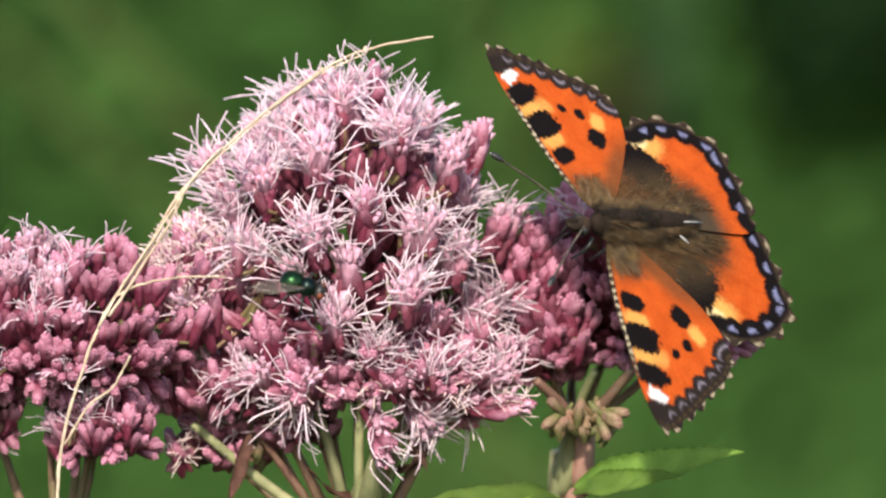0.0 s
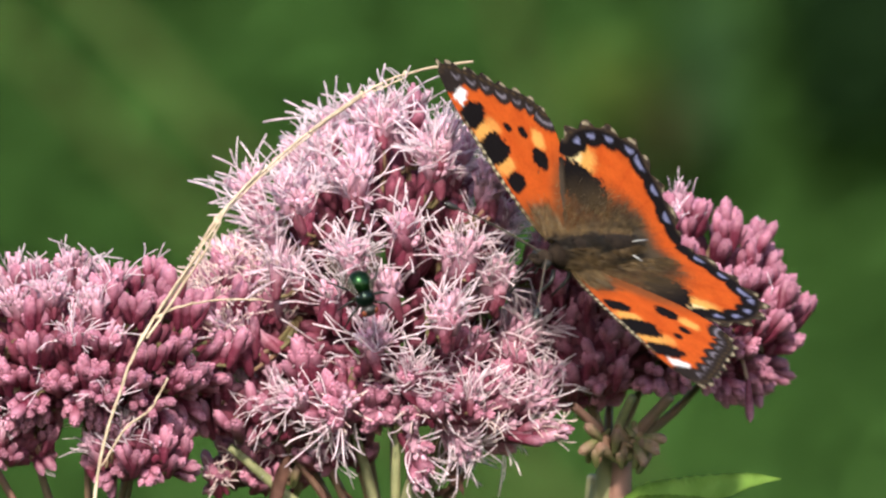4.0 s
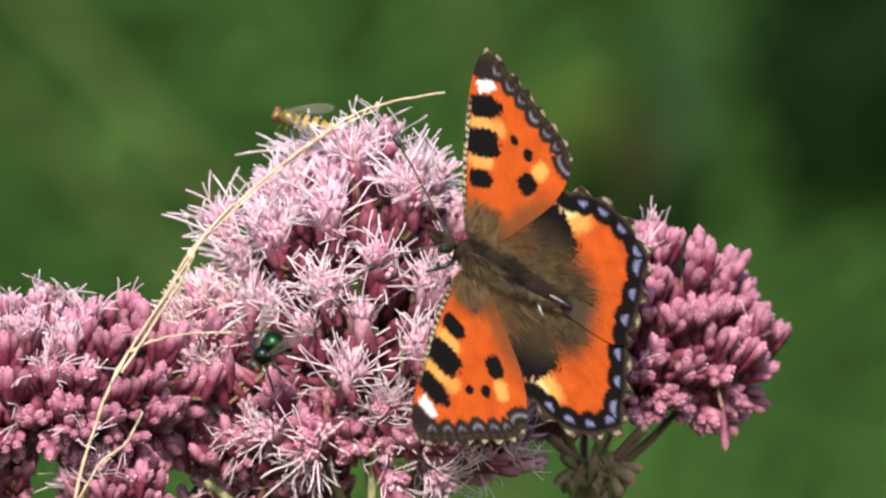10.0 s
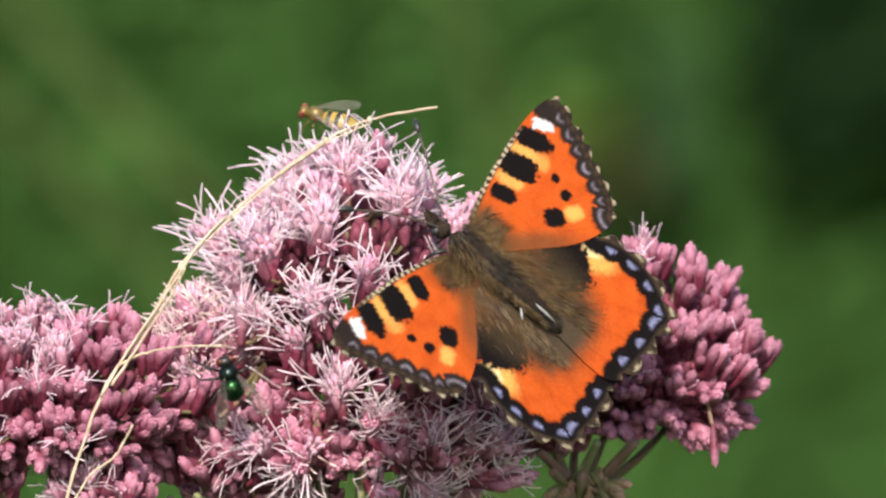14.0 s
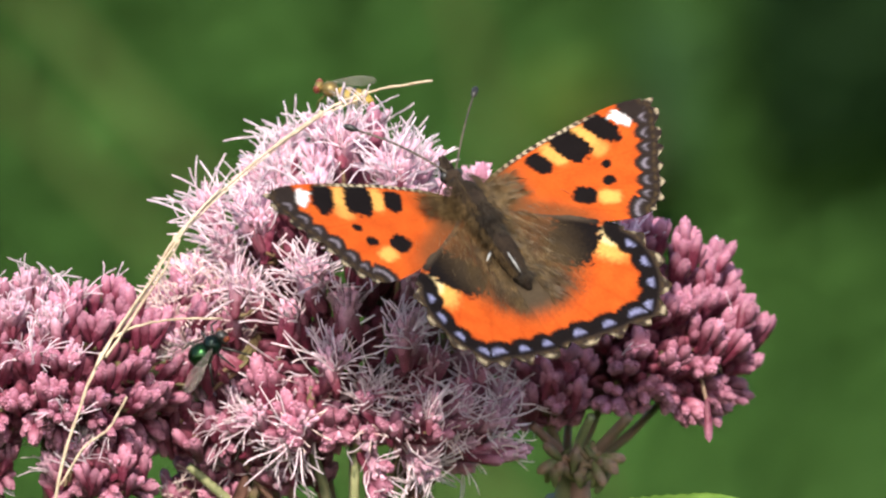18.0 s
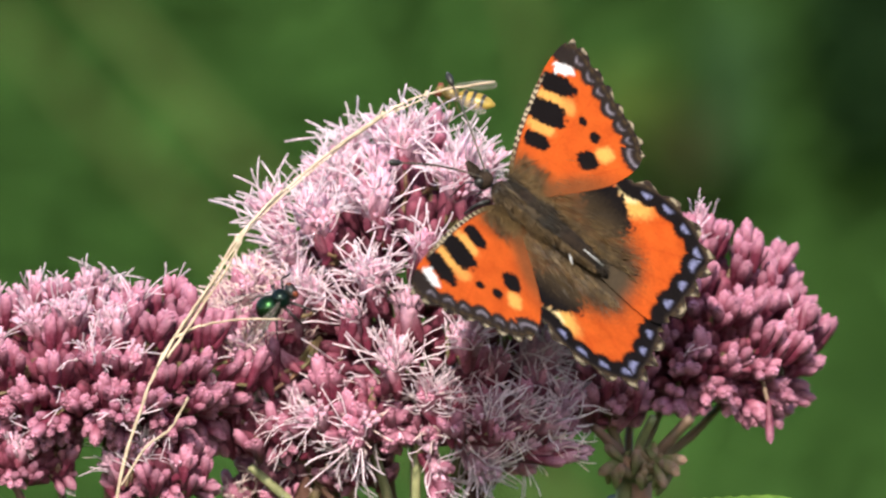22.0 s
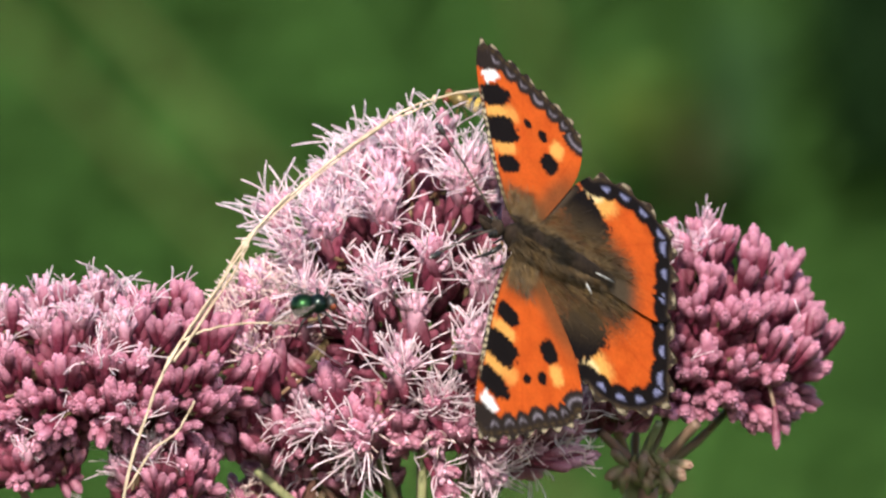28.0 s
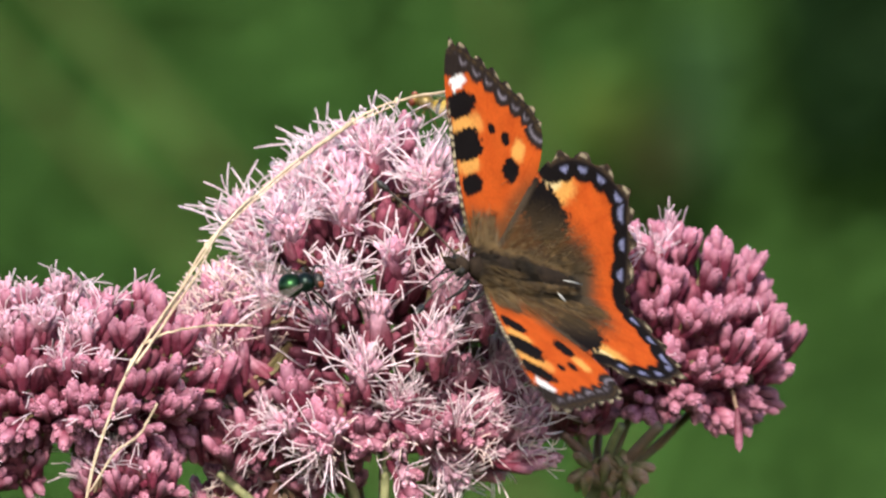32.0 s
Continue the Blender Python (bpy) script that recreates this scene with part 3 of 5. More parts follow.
def build_straw():
    straw = thing("grass_stalk", Matrix.Translation(spot(-37, -24, -29)), "dry straw-coloured grass stalk bent across the blossoms", "grass stalk")
    inv = straw.matrix_world.inverted()

    def strand(name, pts, r0, r1, y, seed):
        r = random.Random(seed)
        bm = bmesh.new()
        c = [p + Vector((r.gauss(0, 0.03), 0, r.gauss(0, 0.03))) * MM for p in curve([inv @ spot(x, y(x), z) for x, z in pts], 7)]
        tube(bm, c, [(r0 + (r1 - r0) * i / (len(c) - 1)) * MM * r.uniform(0.8, 1.2) for i in range(len(c))], 7)
        return part(name, bm, STRAW, straw)

    def y(x):
        k = min(1.0, max(0.0, (x + 32) / 32))
        return -23.5 + 16 * k * k * (3 - 2 * k)

    strand("stalk", [(-41.5, -400), (-39.4, -120), (-38.2, -60), (-37.4, -40), (-36.9, -29.4), (-34.8, -21), (-31.5, -12.8), (-27.0, -6.2), (-23.0, 0.7), (-18.3, 5.6), (-12.3, 10.8), (-6.2, 15.2), (-1.0, 17.6), (6.9, 19.1)], 0.22, 0.14, y, 1)
    strand("blade", [(-27.0, -6.6), (-23.2, -0.2), (-18.6, 4.9), (-12.0, 10.6), (-6.4, 14.7), (-1.2, 17.1)], 0.11, 0.09, lambda x: y(x) - 0.2, 8)
    strand("blade", [(-32.3, -14.2), (-28.6, -8.2), (-25.6, -4.0), (-21.6, 2.2), (-17.8, 6.4)], 0.16, 0.12, lambda x: y(x) - 0.5, 2)
    strand("blade", [(-31.0, -13.0), (-27.6, -8.0), (-24.2, -2.8), (-22.4, 0.6)], 0.18, 0.10, lambda x: y(x) - 0.7, 3)
    strand("twig", [(-30.0, -10.6), (-27.5, -9.4), (-23.0, -8.6), (-17.6, -8.6)], 0.17, 0.12, lambda x: y(x) - 0.4, 4)
    strand("twig", [(-36.3, -27.6), (-33.6, -23.4), (-30.6, -21.0), (-28.6, -17.5)], 0.17, 0.14, lambda x: y(x) - 0.3, 5)
    strand("twig", [(-12.3, 10.8), (-8.6, 13.4), (-6.3, 15.1)], 0.2, 0.28, lambda x: y(x) - 0.4, 6)
    for i, (x, z) in enumerate(((-23.0, 0.7), (-6.2, 15.2), (-1.0, 17.6), (-31.5, -12.8))):
        bm = egg(0.32 * MM, 0.32 * MM, 0.5 * MM, 8, 6)
        o = part("node", bm, STRAW, straw)
        o.matrix_world = Matrix.Translation(spot(x, y(x), z))


# ---------------------------------------------------------------- butterfly
H = 1.6 * MM          # from the middle of the body to the wing hinge
GROW = 0.974


def smoothstep(a, b, x):
    t = np.clip((x - a) / (b - a), 0, 1)
    return t * t * (3 - 2 * t)


def blend(c, colour, w):
    return c * (1 - w[:, None]) + np.array(colour)[None, :] * w[:, None]


def wobble(u, v, s, f=1.0):
    return np.array([noise.noise(Vector((a * f, b * f, s))) for a, b in zip(u, v)])


def oval(u, v, c, ru, rv, turn, soft, jag):
    a = radians(turn)
    x, y = (u - c[0]) * math.cos(a) + (v - c[1]) * math.sin(a), -(u - c[0]) * math.sin(a) + (v - c[1]) * math.cos(a)
    d = (np.abs(x / ru) ** 3 + np.abs(y / rv) ** 3) ** (1 / 3)
    return 1 - smoothstep(1 - soft, 1 + soft, d + jag)


def line_distance(u, v, pts):
    best = np.full(len(u), 99.0)
    along = np.zeros(len(u))
    run = 0.0
    for p, q in zip(pts, pts[1:]):
        d = np.array((q[0] - p[0], q[1] - p[1]))
        ln = math.hypot(*d)
        t = np.clip(((u - p[0]) * d[0] + (v - p[1]) * d[1]) / max(ln * ln, 1e-9), 0, 1)
        e = np.hypot(u - p[0] - t * d[0], v - p[1] - t * d[1])
        near = e < best
        best = np.where(near, e, best)
        along = np.where(near, run + t * ln, along)
        run += ln
    return best, along, run


ORANGE, DEEP_ORANGE = (0.48, 0.082, 0.012), (0.37, 0.052, 0.008)
YELLOW, CREAM, WHITE = (0.64, 0.29, 0.070), (0.72, 0.52, 0.25), (0.74, 0.72, 0.70)
INK, DARK, HAIRY = (0.007, 0.005, 0.005), (0.020, 0.014, 0.012), (0.068, 0.042, 0.018)
BLUE, LILAC, TAN = (0.25, 0.25, 0.41), (0.20, 0.17, 0.20), (0.50, 0.40, 0.26)


def fore_colour(u, v, edge, along, run, costa):
    jag = 0.26 * wobble(u, v, 1.0, 1.9)
    fine = wobble(u, v, 5.0, 3.5)
    c = np.tile(np.array(ORANGE), (len(u), 1))
    c = blend(c, DEEP_ORANGE, np.clip(0.5 + 0.8 * wobble(u, v, 9.0, 0.5), 0, 1) * 0.6)
    veins = np.abs(np.sin(np.arctan2(v + 1.0, u + 1.0) * 13.0))
    c = blend(c, DEEP_ORANGE, (1 - smoothstep(0.0, 0.16, veins)) * 0.5 * smoothstep(5, 9, u))
    c = blend(c, YELLOW, oval(u, v, (10.6, -1.0), 1.05, 1.8, 12, 0.35, jag))
    c = blend(c, YELLOW, oval(u, v, (14.9, -0.8), 1.35, 2.1, 16, 0.35, jag))
    c = blend(c, YELLOW, oval(u, v, (15.4, -3.3), 1.1, 0.9, 16, 0.5, jag) * 0.7)
    c = blend(c, YELLOW, oval(u, v, (12.0, -9.7), 1.3, 0.95, -35, 0.4, jag))
    c = blend(c, INK, oval(u, v, (8.3, -1.1), 1.15, 1.75, 14, 0.10, jag))
    c = blend(c, INK, oval(u, v, (12.85, -1.05), 1.85, 2.6, 14, 0.08, jag))
    c = blend(c, INK, oval(u, v, (17.4, -0.9), 1.45, 2.35, 16, 0.12, jag))
    c = blend(c, INK, oval(u, v, (18.0, -3.2), 0.6, 0.6, 16, 0.2, jag))
    c = blend(c, INK, oval(u, v, (9.8, -7.9), 1.45, 1.25, -40, 0.10, jag))
    c = blend(c, INK, oval(u, v, (13.4, -7.7), 0.78, 0.72, 0, 0.14, jag))
    c = blend(c, INK, oval(u, v, (14.6, -5.6), 0.60, 0.55, 0, 0.14, jag))
    # dark toothed margin with greyish moons and a pale edge
    apex = np.exp(-((along - 0.0) / 3.2) ** 2)
    beat = np.abs(np.sin(along / run * math.pi * 7.5 + 0.35 * wobble(along, along * 0, 31.0, 0.45)))
    width = 2.3 + 0.8 * beat + 1.3 * apex + 0.3 * fine
    c = blend(c, DARK, 1 - smoothstep(width - 0.25, width + 0.2, edge))
    c = blend(c, WHITE, oval(u, v, (20.0, -1.0), 0.75, 1.35, 20, 0.2, jag * 1.8))
    moon = np.exp(-(((edge - 1.25 - 0.75 * beat ** 2) / 0.24) ** 2)) * smoothstep(0.45, 0.80, beat)
    c = blend(c, LILAC, moon * np.clip(0.65 + 0.9 * fine + 1.1 * wobble(along, along * 0, 37.0, 0.5), 0, 1))
    rim = np.exp(-(((edge - 0.75) / 0.22) ** 2)) * (0.5 + 0.5 * np.sin(along * 5.0 + fine * 3))
    c = blend(c, HAIRY, np.clip(rim, 0, 1) * 0.8)
    c = blend(c, TAN, (1 - smoothstep(0.10, 0.36, edge)) * smoothstep(-0.1, 0.3, np.sin(along * 2.9) * 0.6 + fine) * 0.65)
    # front edge in pale and dark specks, dusting of hair at the root
    speck = (1 - smoothstep(0.45, 0.75, costa)) * smoothstep(18.5, 15.0, u)
    c = blend(c, DARK, speck)
    c = blend(c, TAN, speck * (np.sin(u * 6.5 + fine) > 0.15) * (costa < 0.5) * 0.9)
    root = 1 - smoothstep(2.0, 7.6, np.hypot(u, v * 0.85) + 0.8 * fine)
    c = blend(c, HAIRY, root)
    back = (1 - smoothstep(0.3, 2.6, line_distance(u, v, ((0, -2.0), (8.6, -11.2), (12.0, -13.6)))[0])) * smoothstep(11.5, 6.0, u)
    return blend(c, HAIRY, back * 0.7)


def hind_colour(u, v, edge, along, run, costa):
    jag = 0.26 * wobble(u, v, 2.0, 1.9)
    fine = wobble(u, v, 7.0, 3.5)
    c = np.tile(np.array(ORANGE), (len(u), 1))
    c = blend(c, DEEP_ORANGE, np.clip(0.5 + 0.9 * wobble(u, v, 3.0, 0.5), 0, 1) * 0.7)
    rays = np.abs(np.sin(np.arctan2(u + 2.0, -(v + 4.0)) * 14.0))
    c = blend(c, DEEP_ORANGE, (1 - smoothstep(0.0, 0.2, rays)) * 0.6)
    inner = np.hypot((u + 1.0) * 1.0, (v + 8.0) * 0.72)
    c = blend(c, YELLOW, oval(u, v, (9.6, -14.6), 2.3, 1.9, -50, 0.5, jag))
    c = blend(c, CREAM, oval(u, v, (10.6, -13.4), 1.75, 1.35, -50, 0.3, jag))
    patch = oval(u, v, (6.3, -11.6), 3.2, 4.2, -50, 0.10, jag * 1.4)
    c = blend(c, INK, patch)
    hair = 1 - smoothstep(5.8, 10.2, inner + 1.2 * fine)
    c = blend(c, HAIRY, hair * (0.9 - 0.5 * patch * smoothstep(3.0, 7.0, u)))
    c = blend(c, (0.030, 0.021, 0.014), np.clip(hair * (0.42 + 0.8 * wobble(np.arctan2(u + 2.0, -(v + 2.0)) * 9, v * 0.12, 21.0, 0.9)), 0, 1) * smoothstep(-5.5, -10.0, v))
    c = blend(c, (0.060, 0.042, 0.026), (1 - smoothstep(-0.3, 2.6, u + 0.5 * fine)) * smoothstep(-6, -10, v) * (1 - smoothstep(-17, -20.5, v)))
    beat = np.abs(np.sin(along / run * math.pi * 7.0))
    c = blend(c, INK, 1 - smoothstep(2.7 + 0.6 * beat, 3.1 + 0.6 * beat, edge + 0.3 * fine))
    wedge = np.exp(-(((edge - 1.95) / 0.48) ** 4)) * smoothstep(0.68 + 0.36 * (edge - 1.7), 0.84 + 0.36 * (edge - 1.7), beat + 0.16 * fine)
    c = blend(c, BLUE, np.clip(wedge, 0, 1) * (0.66 + 0.5 * np.clip(fine, -0.5, 0.5)))
    c = blend(c, (0.028, 0.019, 0.015), 1 - smoothstep(0.75, 1.05, edge))
    rim = np.exp(-(((edge - 0.5) / 0.14) ** 2)) * (0.5 + 0.5 * np.sin(along * 4.0 + fine * 3))
    c = blend(c, HAIRY, np.clip(rim, 0, 1) * 0.9)
    c = blend(c, TAN, (1 - smoothstep(0.12, 0.42, edge)) * smoothstep(-0.1, 0.3, np.sin(along * 2.4) * 0.6 + fine) * 0.55)
    front = 1 - smoothstep(0.3, 1.1, costa)
    return blend(c, (0.06, 0.042, 0.028), front * smoothstep(11.5, 8.0, u))


FORE = ((0.0, -0.9), (1.6, 0.5), (5.0, 1.25), (10.0, 1.6), (16.0, 1.45), (20.8, 0.95), (24.1, -0.2), (24.6, -1.8), (23.0, -4.6), (21.6, -6.9),
        (19.9, -9.0), (18.5, -11.2), (16.9, -13.2), (15.0, -14.2), (12.4, -13.9), (8.4, -11.7), (4.4, -7.8), (1.2, -4.2))
HIND = ((0.2, -2.6), (3.0, -4.6), (6.4, -7.2), (10.4, -10.4), (12.9, -13.2), (13.9, -16.0), (13.8, -19.2), (12.8, -22.2), (11.0, -24.7), (9.0, -26.5),
        (6.6, -26.2), (3.8, -26.2), (1.2, -25.8), (-2.6, -25.0), (-4.4, -22.4), (-3.4, -15.0), (-1.6, -6.0))


STRETCH = 1.06       # the forewing is this much longer than its drawing


def wing_mesh(name, outline, margin, front, centre, colour, mirror, dark_under):
    """Upper and lower skin of one wing, its pattern given by scales of their own colour."""
    loop = [Vector((p[0], p[1], 0)) for p in outline]
    long = STRETCH if name == "forewing" else 1.0
    n = len(loop)
    dense = []
    for i in range(n):
        a, b, c, d = loop[i - 1], loop[i], loop[(i + 1) % n], loop[(i + 2) % n]
        for k in range(14):
            t = k / 14
            dense.append(0.5 * (2 * b + (c - a) * t + (2 * a - 5 * b + 4 * c - d) * t * t + (3 * b - a - 3 * c + d) * t ** 3))
    m0, m1 = margin[0] * 14, margin[1] * 14
    mline = [(p.x, p.y) for p in dense[m0:m1 + 1]]
    fline = [(p.x, p.y) for p in dense[front[0] * 14:front[1] * 14 + 1]]
    cx, cy = centre
    ring = []
    for i, p in enumerate(dense):
        s = 1.0
        if m0 <= i <= m1:
            s += (0.034 if margin[0] == 6 else 0.058) * math.cos((i - m0) / (m1 - m0) * math.tau * (7.5 if margin[0] == 6 else 7.0)) * -1 + 0.008 * math.sin(i * 0.9) + 0.006 * math.sin(i * 2.3)
        else:
            s += 0.004 * math.sin(i * 2.1)
        ring.append((cx + (p.x - cx) * s, cy + (p.y - cy) * s))
    ring = np.array(ring)
    steps = [0.0] + list(1 - (1 - np.linspace(0, 1, 47)[1:]) ** 1.25)
    us, vs = [], []
    for s in steps[1:]:
        us.append(cx + (ring[:, 0] - cx) * s)
        vs.append(cy + (ring[:, 1] - cy) * s)
    u, v = np.concatenate([[cx]] + us), np.concatenate([[cy]] + vs)
    edge, along, run = line_distance(u, v, mline)
    costa = line_distance(u, v, fline)[0]
    top = colour(u, v, edge, along, run, costa)
    rad = np.hypot(u, v)
    z = 0.030 * np.sin(np.arctan2(v + 1, u + 1) * 13.0) * np.clip(rad / 8, 0, 1) - 0.0016 * rad * rad * 0.35
    k = len(ring)
    verts, cols = [], []
    sg = -1 if mirror else 1
    u = u * long
    for lay, (dz, gain) in enumerate(((0.05, 1), (-0.05, 0))):
        for i in range(len(u)):
            verts.append((sg * u[i] * MM, v[i] * MM, (z[i] + dz) * MM))
            cols.append(tuple(top[i]) if gain else tuple(0.35 * top[i] * 0.4 + np.array(dark_under)))
    faces = []
    N = len(u)
    for lay in (0, 1):
        o = lay * N
        flip = bool(lay) != mirror
        for i in range(k):
            f = (o, o + 1 + i, o + 1 + (i + 1) % k)
            faces.append(f if flip else f[::-1])
        for s in range(len(steps) - 2):
            a, b = o + 1 + s * k, o + 1 + (s + 1) * k
            for i in range(k):
                f = (a + i, b + i, b + (i + 1) % k, a + (i + 1) % k)
                faces.append(f if flip else f[::-1])
    last = 1 + (len(steps) - 2) * k
    for i in range(k):
        faces.append((last + i, last + (i + 1) % k, N + last + (i + 1) % k, N + last + i))
    me = bpy.data.meshes.new(name)
    me.from_pydata(verts, [], faces)
    ca = me.color_attributes.new("Col", "FLOAT_COLOR", "POINT")
    ca.data.foreach_set("color", np.array([(*c, 1) for c in cols], dtype=np.float32).ravel())
    me.update()
    return me


def hair_patch(bm, count, seed, where, length, wide=0.035):
    r = random.Random(seed)
    for _ in range(count):
        p, d = where(r)
        p, d = Vector(p), Vector(d).normalized()
        ln = length * r.uniform(0.5, 1.25)
        side = d.cross(Vector((r.gauss(0, 1), r.gauss(0, 1), r.gauss(0, 1)))).normalized() * wide
        sag = Vector((r.gauss(0, 0.12), r.gauss(0, 0.12), -0.08)) * ln
        a, b = p, p + d * ln * 0.55 + sag * 0.3
        c = p + d * ln + sag
        v = [bm.verts.new(q * MM) for q in (a - side, a + side, b + side * 0.8, c, b - side * 0.8)]
        bm.faces.new(v)


def build_butterfly():
    fly = thing("butterfly", at(8, -26, 1), "small tortoiseshell butterfly, orange with black spots, feeding on blossoms", "butterfly")
    wings = {}
    for mirror in (False, True):
        me = wing_mesh("forewing", FORE, (6, 13), (1, 6), (11.5, -4.6), fore_colour, mirror, (0.05, 0.035, 0.022))
        wings["fore", mirror] = part_of("forewing", me, WING, fly, "orange forewing with black spots and a white fleck")
        me = wing_mesh("hindwing", HIND, (4, 13), (0, 4), (4.6, -15.5), hind_colour, mirror, (0.03, 0.022, 0.016))
        wings["hind", mirror] = part_of("hindwing", me, WING, fly, "orange hindwing with a row of blue crescents")
        sg = -1 if mirror else 1
        # long hair over the wing roots
        bm = bmesh.new()
        hair_patch(bm, 800, 5 + mirror, lambda r: ((sg * (0.2 + 4.4 * r.random() ** 1.5), r.uniform(-3.6, 0.2), 0.1), (sg * r.uniform(0.5, 1.0), r.uniform(-0.9, 0.15), 0.12)), 1.9, 0.018)
        part("wing_root_hair", bm, FUR, wings["fore", mirror], "golden-brown hair")

        def hind_hair(r):
            a = r.uniform(0, 1) ** 1.25
            return ((sg * (-0.9 + abs(r.gauss(0, 3.0)) * (1 - 0.5 * a)), -4.5 - 13.5 * a, 0.1), (sg * r.uniform(-0.1, 0.8), -1.0, 0.07))
        bm = bmesh.new()
        hair_patch(bm, 1000, 15 + mirror, hind_hair, 1.8, 0.020)
        part("wing_root_hair", bm, FUR, wings["hind", mirror], "golden-brown hair")
    # body
    body = part("thorax", egg(2.2 * MM, 4.0 * MM, 2.0 * MM, 18, 12, Matrix.Translation((0, -2.2 * MM, 0.3 * MM))), BODY, fly)
    bm = turned([(0, 0.4 * MM), (1.0 * MM, 1.3 * MM), (4 * MM, 1.75 * MM), (7 * MM, 1.45 * MM), (9.5 * MM, 0.9 * MM), (10.8 * MM, 0.3 * MM)], 14)
    bmesh.ops.transform(bm, matrix=Matrix.Translation((0, -5.0 * MM, 0.1 * MM)) @ Matrix.Rotation(radians(92), 4, "X"), verts=bm.verts)
    part("abdomen", bm, BODY, fly, "dark furry abdomen")
    part("head", egg(1.25 * MM, 1.1 * MM, 1.1 * MM, 14, 10, Matrix.Translation((0, 2.9 * MM, 0))), BODY, fly)
    for sg in (-1, 1):
        part("eye", egg(0.55 * MM, 0.62 * MM, 0.7 * MM, 12, 8, Matrix.Translation((sg * 0.95 * MM, 3.3 * MM, 0.05 * MM))), BLACK, fly)
        bm = bmesh.new()
        tube(bm, [(sg * 0.35 * MM, 3.2 * MM, -0.2 * MM), (sg * 0.40 * MM, 4.6 * MM, 0.2 * MM), (sg * 0.22 * MM, 6.0 * MM, 0.7 * MM)], [0.5 * MM, 0.52 * MM, 0.14 * MM], 8)
        part("palp", bm, BODY, fly)
        bm = bmesh.new()
        pts = curve([Vector((sg * x, y, z)) * MM for x, y, z in ((0.45, 3.2, 0.6), (2.7, 6.2, 1.3), (5.4, 9.5, 1.7), (8.2, 12.6, 1.6))], 8)
        tube(bm, pts, [(0.12 + 0.03 * (i % 2)) * MM for i in range(len(pts))], 6)
        ant = part("antenna", bm, BAND, fly, "thin banded antenna")
        bm = bmesh.new()
        e, d = pts[-1], (pts[-1] - pts[-3]).normalized()
        tube(bm, [e - d * 0.3 * MM, e + d * 0.3 * MM, e + d * 1.2 * MM, e + d * 1.6 * MM], [0.12 * MM, 0.40 * MM, 0.43 * MM, 0.18 * MM], 8)
        part("club", bm, BLACK, ant, "black antenna club")
        part("tip", egg(0.14 * MM, 0.14 * MM, 0.14 * MM, 8, 6, Matrix.Translation(e + d * 1.62 * MM)), PALE, ant, "pale antenna tip")
        for k, (fy, ky, ty, tx, tz) in enumerate(((0.9, 1.8, 2.2, 1.8, -4.6), (-1.8, -1.4, -1.0, 1.8, -5.0))):
            bm = bmesh.new()
            tube(bm, curve([Vector((sg * 1.0, fy, -1.2)) * MM, Vector((sg * 2.0, ky, -2.0)) * MM, Vector((sg * tx, ty, tz)) * MM], 5), [0.30 * MM] * 5 + [0.24 * MM] * 3 + [0.15 * MM] * 3, 6)
            part("leg", bm, BLACK, fly)
    bm = bmesh.new()
    tube(bm, curve([Vector(p) * MM for p in ((0, 3.2, -0.8), (0, 4.4, -2.4), (0, 4.6, -5.6))], 5), 0.10 * MM, 6)
    part("proboscis", bm, BLACK, fly)
    bm = bmesh.new()

    def coat(r):
        a, b = r.uniform(-1.2, 1.2), r.uniform(-6.0, 1.6)
        return ((2.1 * math.sin(a), b, 0.3 + 1.9 * math.cos(a)), (0.5 * math.sin(a), -1.0, 0.16))

    def tail(r):
        a, t = r.uniform(-1.3, 1.3), r.uniform(0, 1)
        w = 1.7 * (1 - 0.65 * t)
        return ((w * math.sin(a), -5.0 - 9.5 * t, 0.1 + w * math.cos(a)), (0.6 * math.sin(a), -1.0, 0.12))
    hair_patch(bm, 2600, 3, coat, 1.0, 0.016)
    hair_patch(bm, 2200, 4, tail, 1.3, 0.016)
    part("fur", bm, FUR_DARK, fly, "blackish velvety fur over thorax and abdomen")
    bm = bmesh.new()

    def flank(r):
        sg = r.choice((-1, 1))
        b = r.uniform(-13.5, 1.4)
        a = sg * r.uniform(0.35 if b > -4.5 and r.random() < 0.6 else 0.85, 1.5)
        w = 2.15 if b > -6 else 1.8 * (1 - 0.6 * (-6 - b) / 7.5)
        return ((w * math.sin(a), b, 0.25 + w * 0.9 * math.cos(a)), (1.0 * math.sin(a), -0.9, 0.25))
    hair_patch(bm, 3600, 6, flank, 1.5, 0.020)
    part("side_fur", bm, FUR, fly, "golden-brown fur along the flanks")
    # two bare pale scratches beside the abdomen
    for p, q in (((-1.0, -11.3, 1.9), (-1.0, -14.4, 1.7)), ((-3.7, -11.2, 1.3), (-2.6, -10.2, 1.4))):
        bm = bmesh.new()
        tube(bm, [Vector(p) * MM, Vector(p).lerp(Vector(q), 0.5) * MM, Vector(q) * MM], [0.08 * MM, 0.16 * MM, 0.06 * MM], 6)
        part("scratch", bm, PALE, fly, "pale worn scratch")
    fly.scale = (GROW,) * 3
    return fly, wings


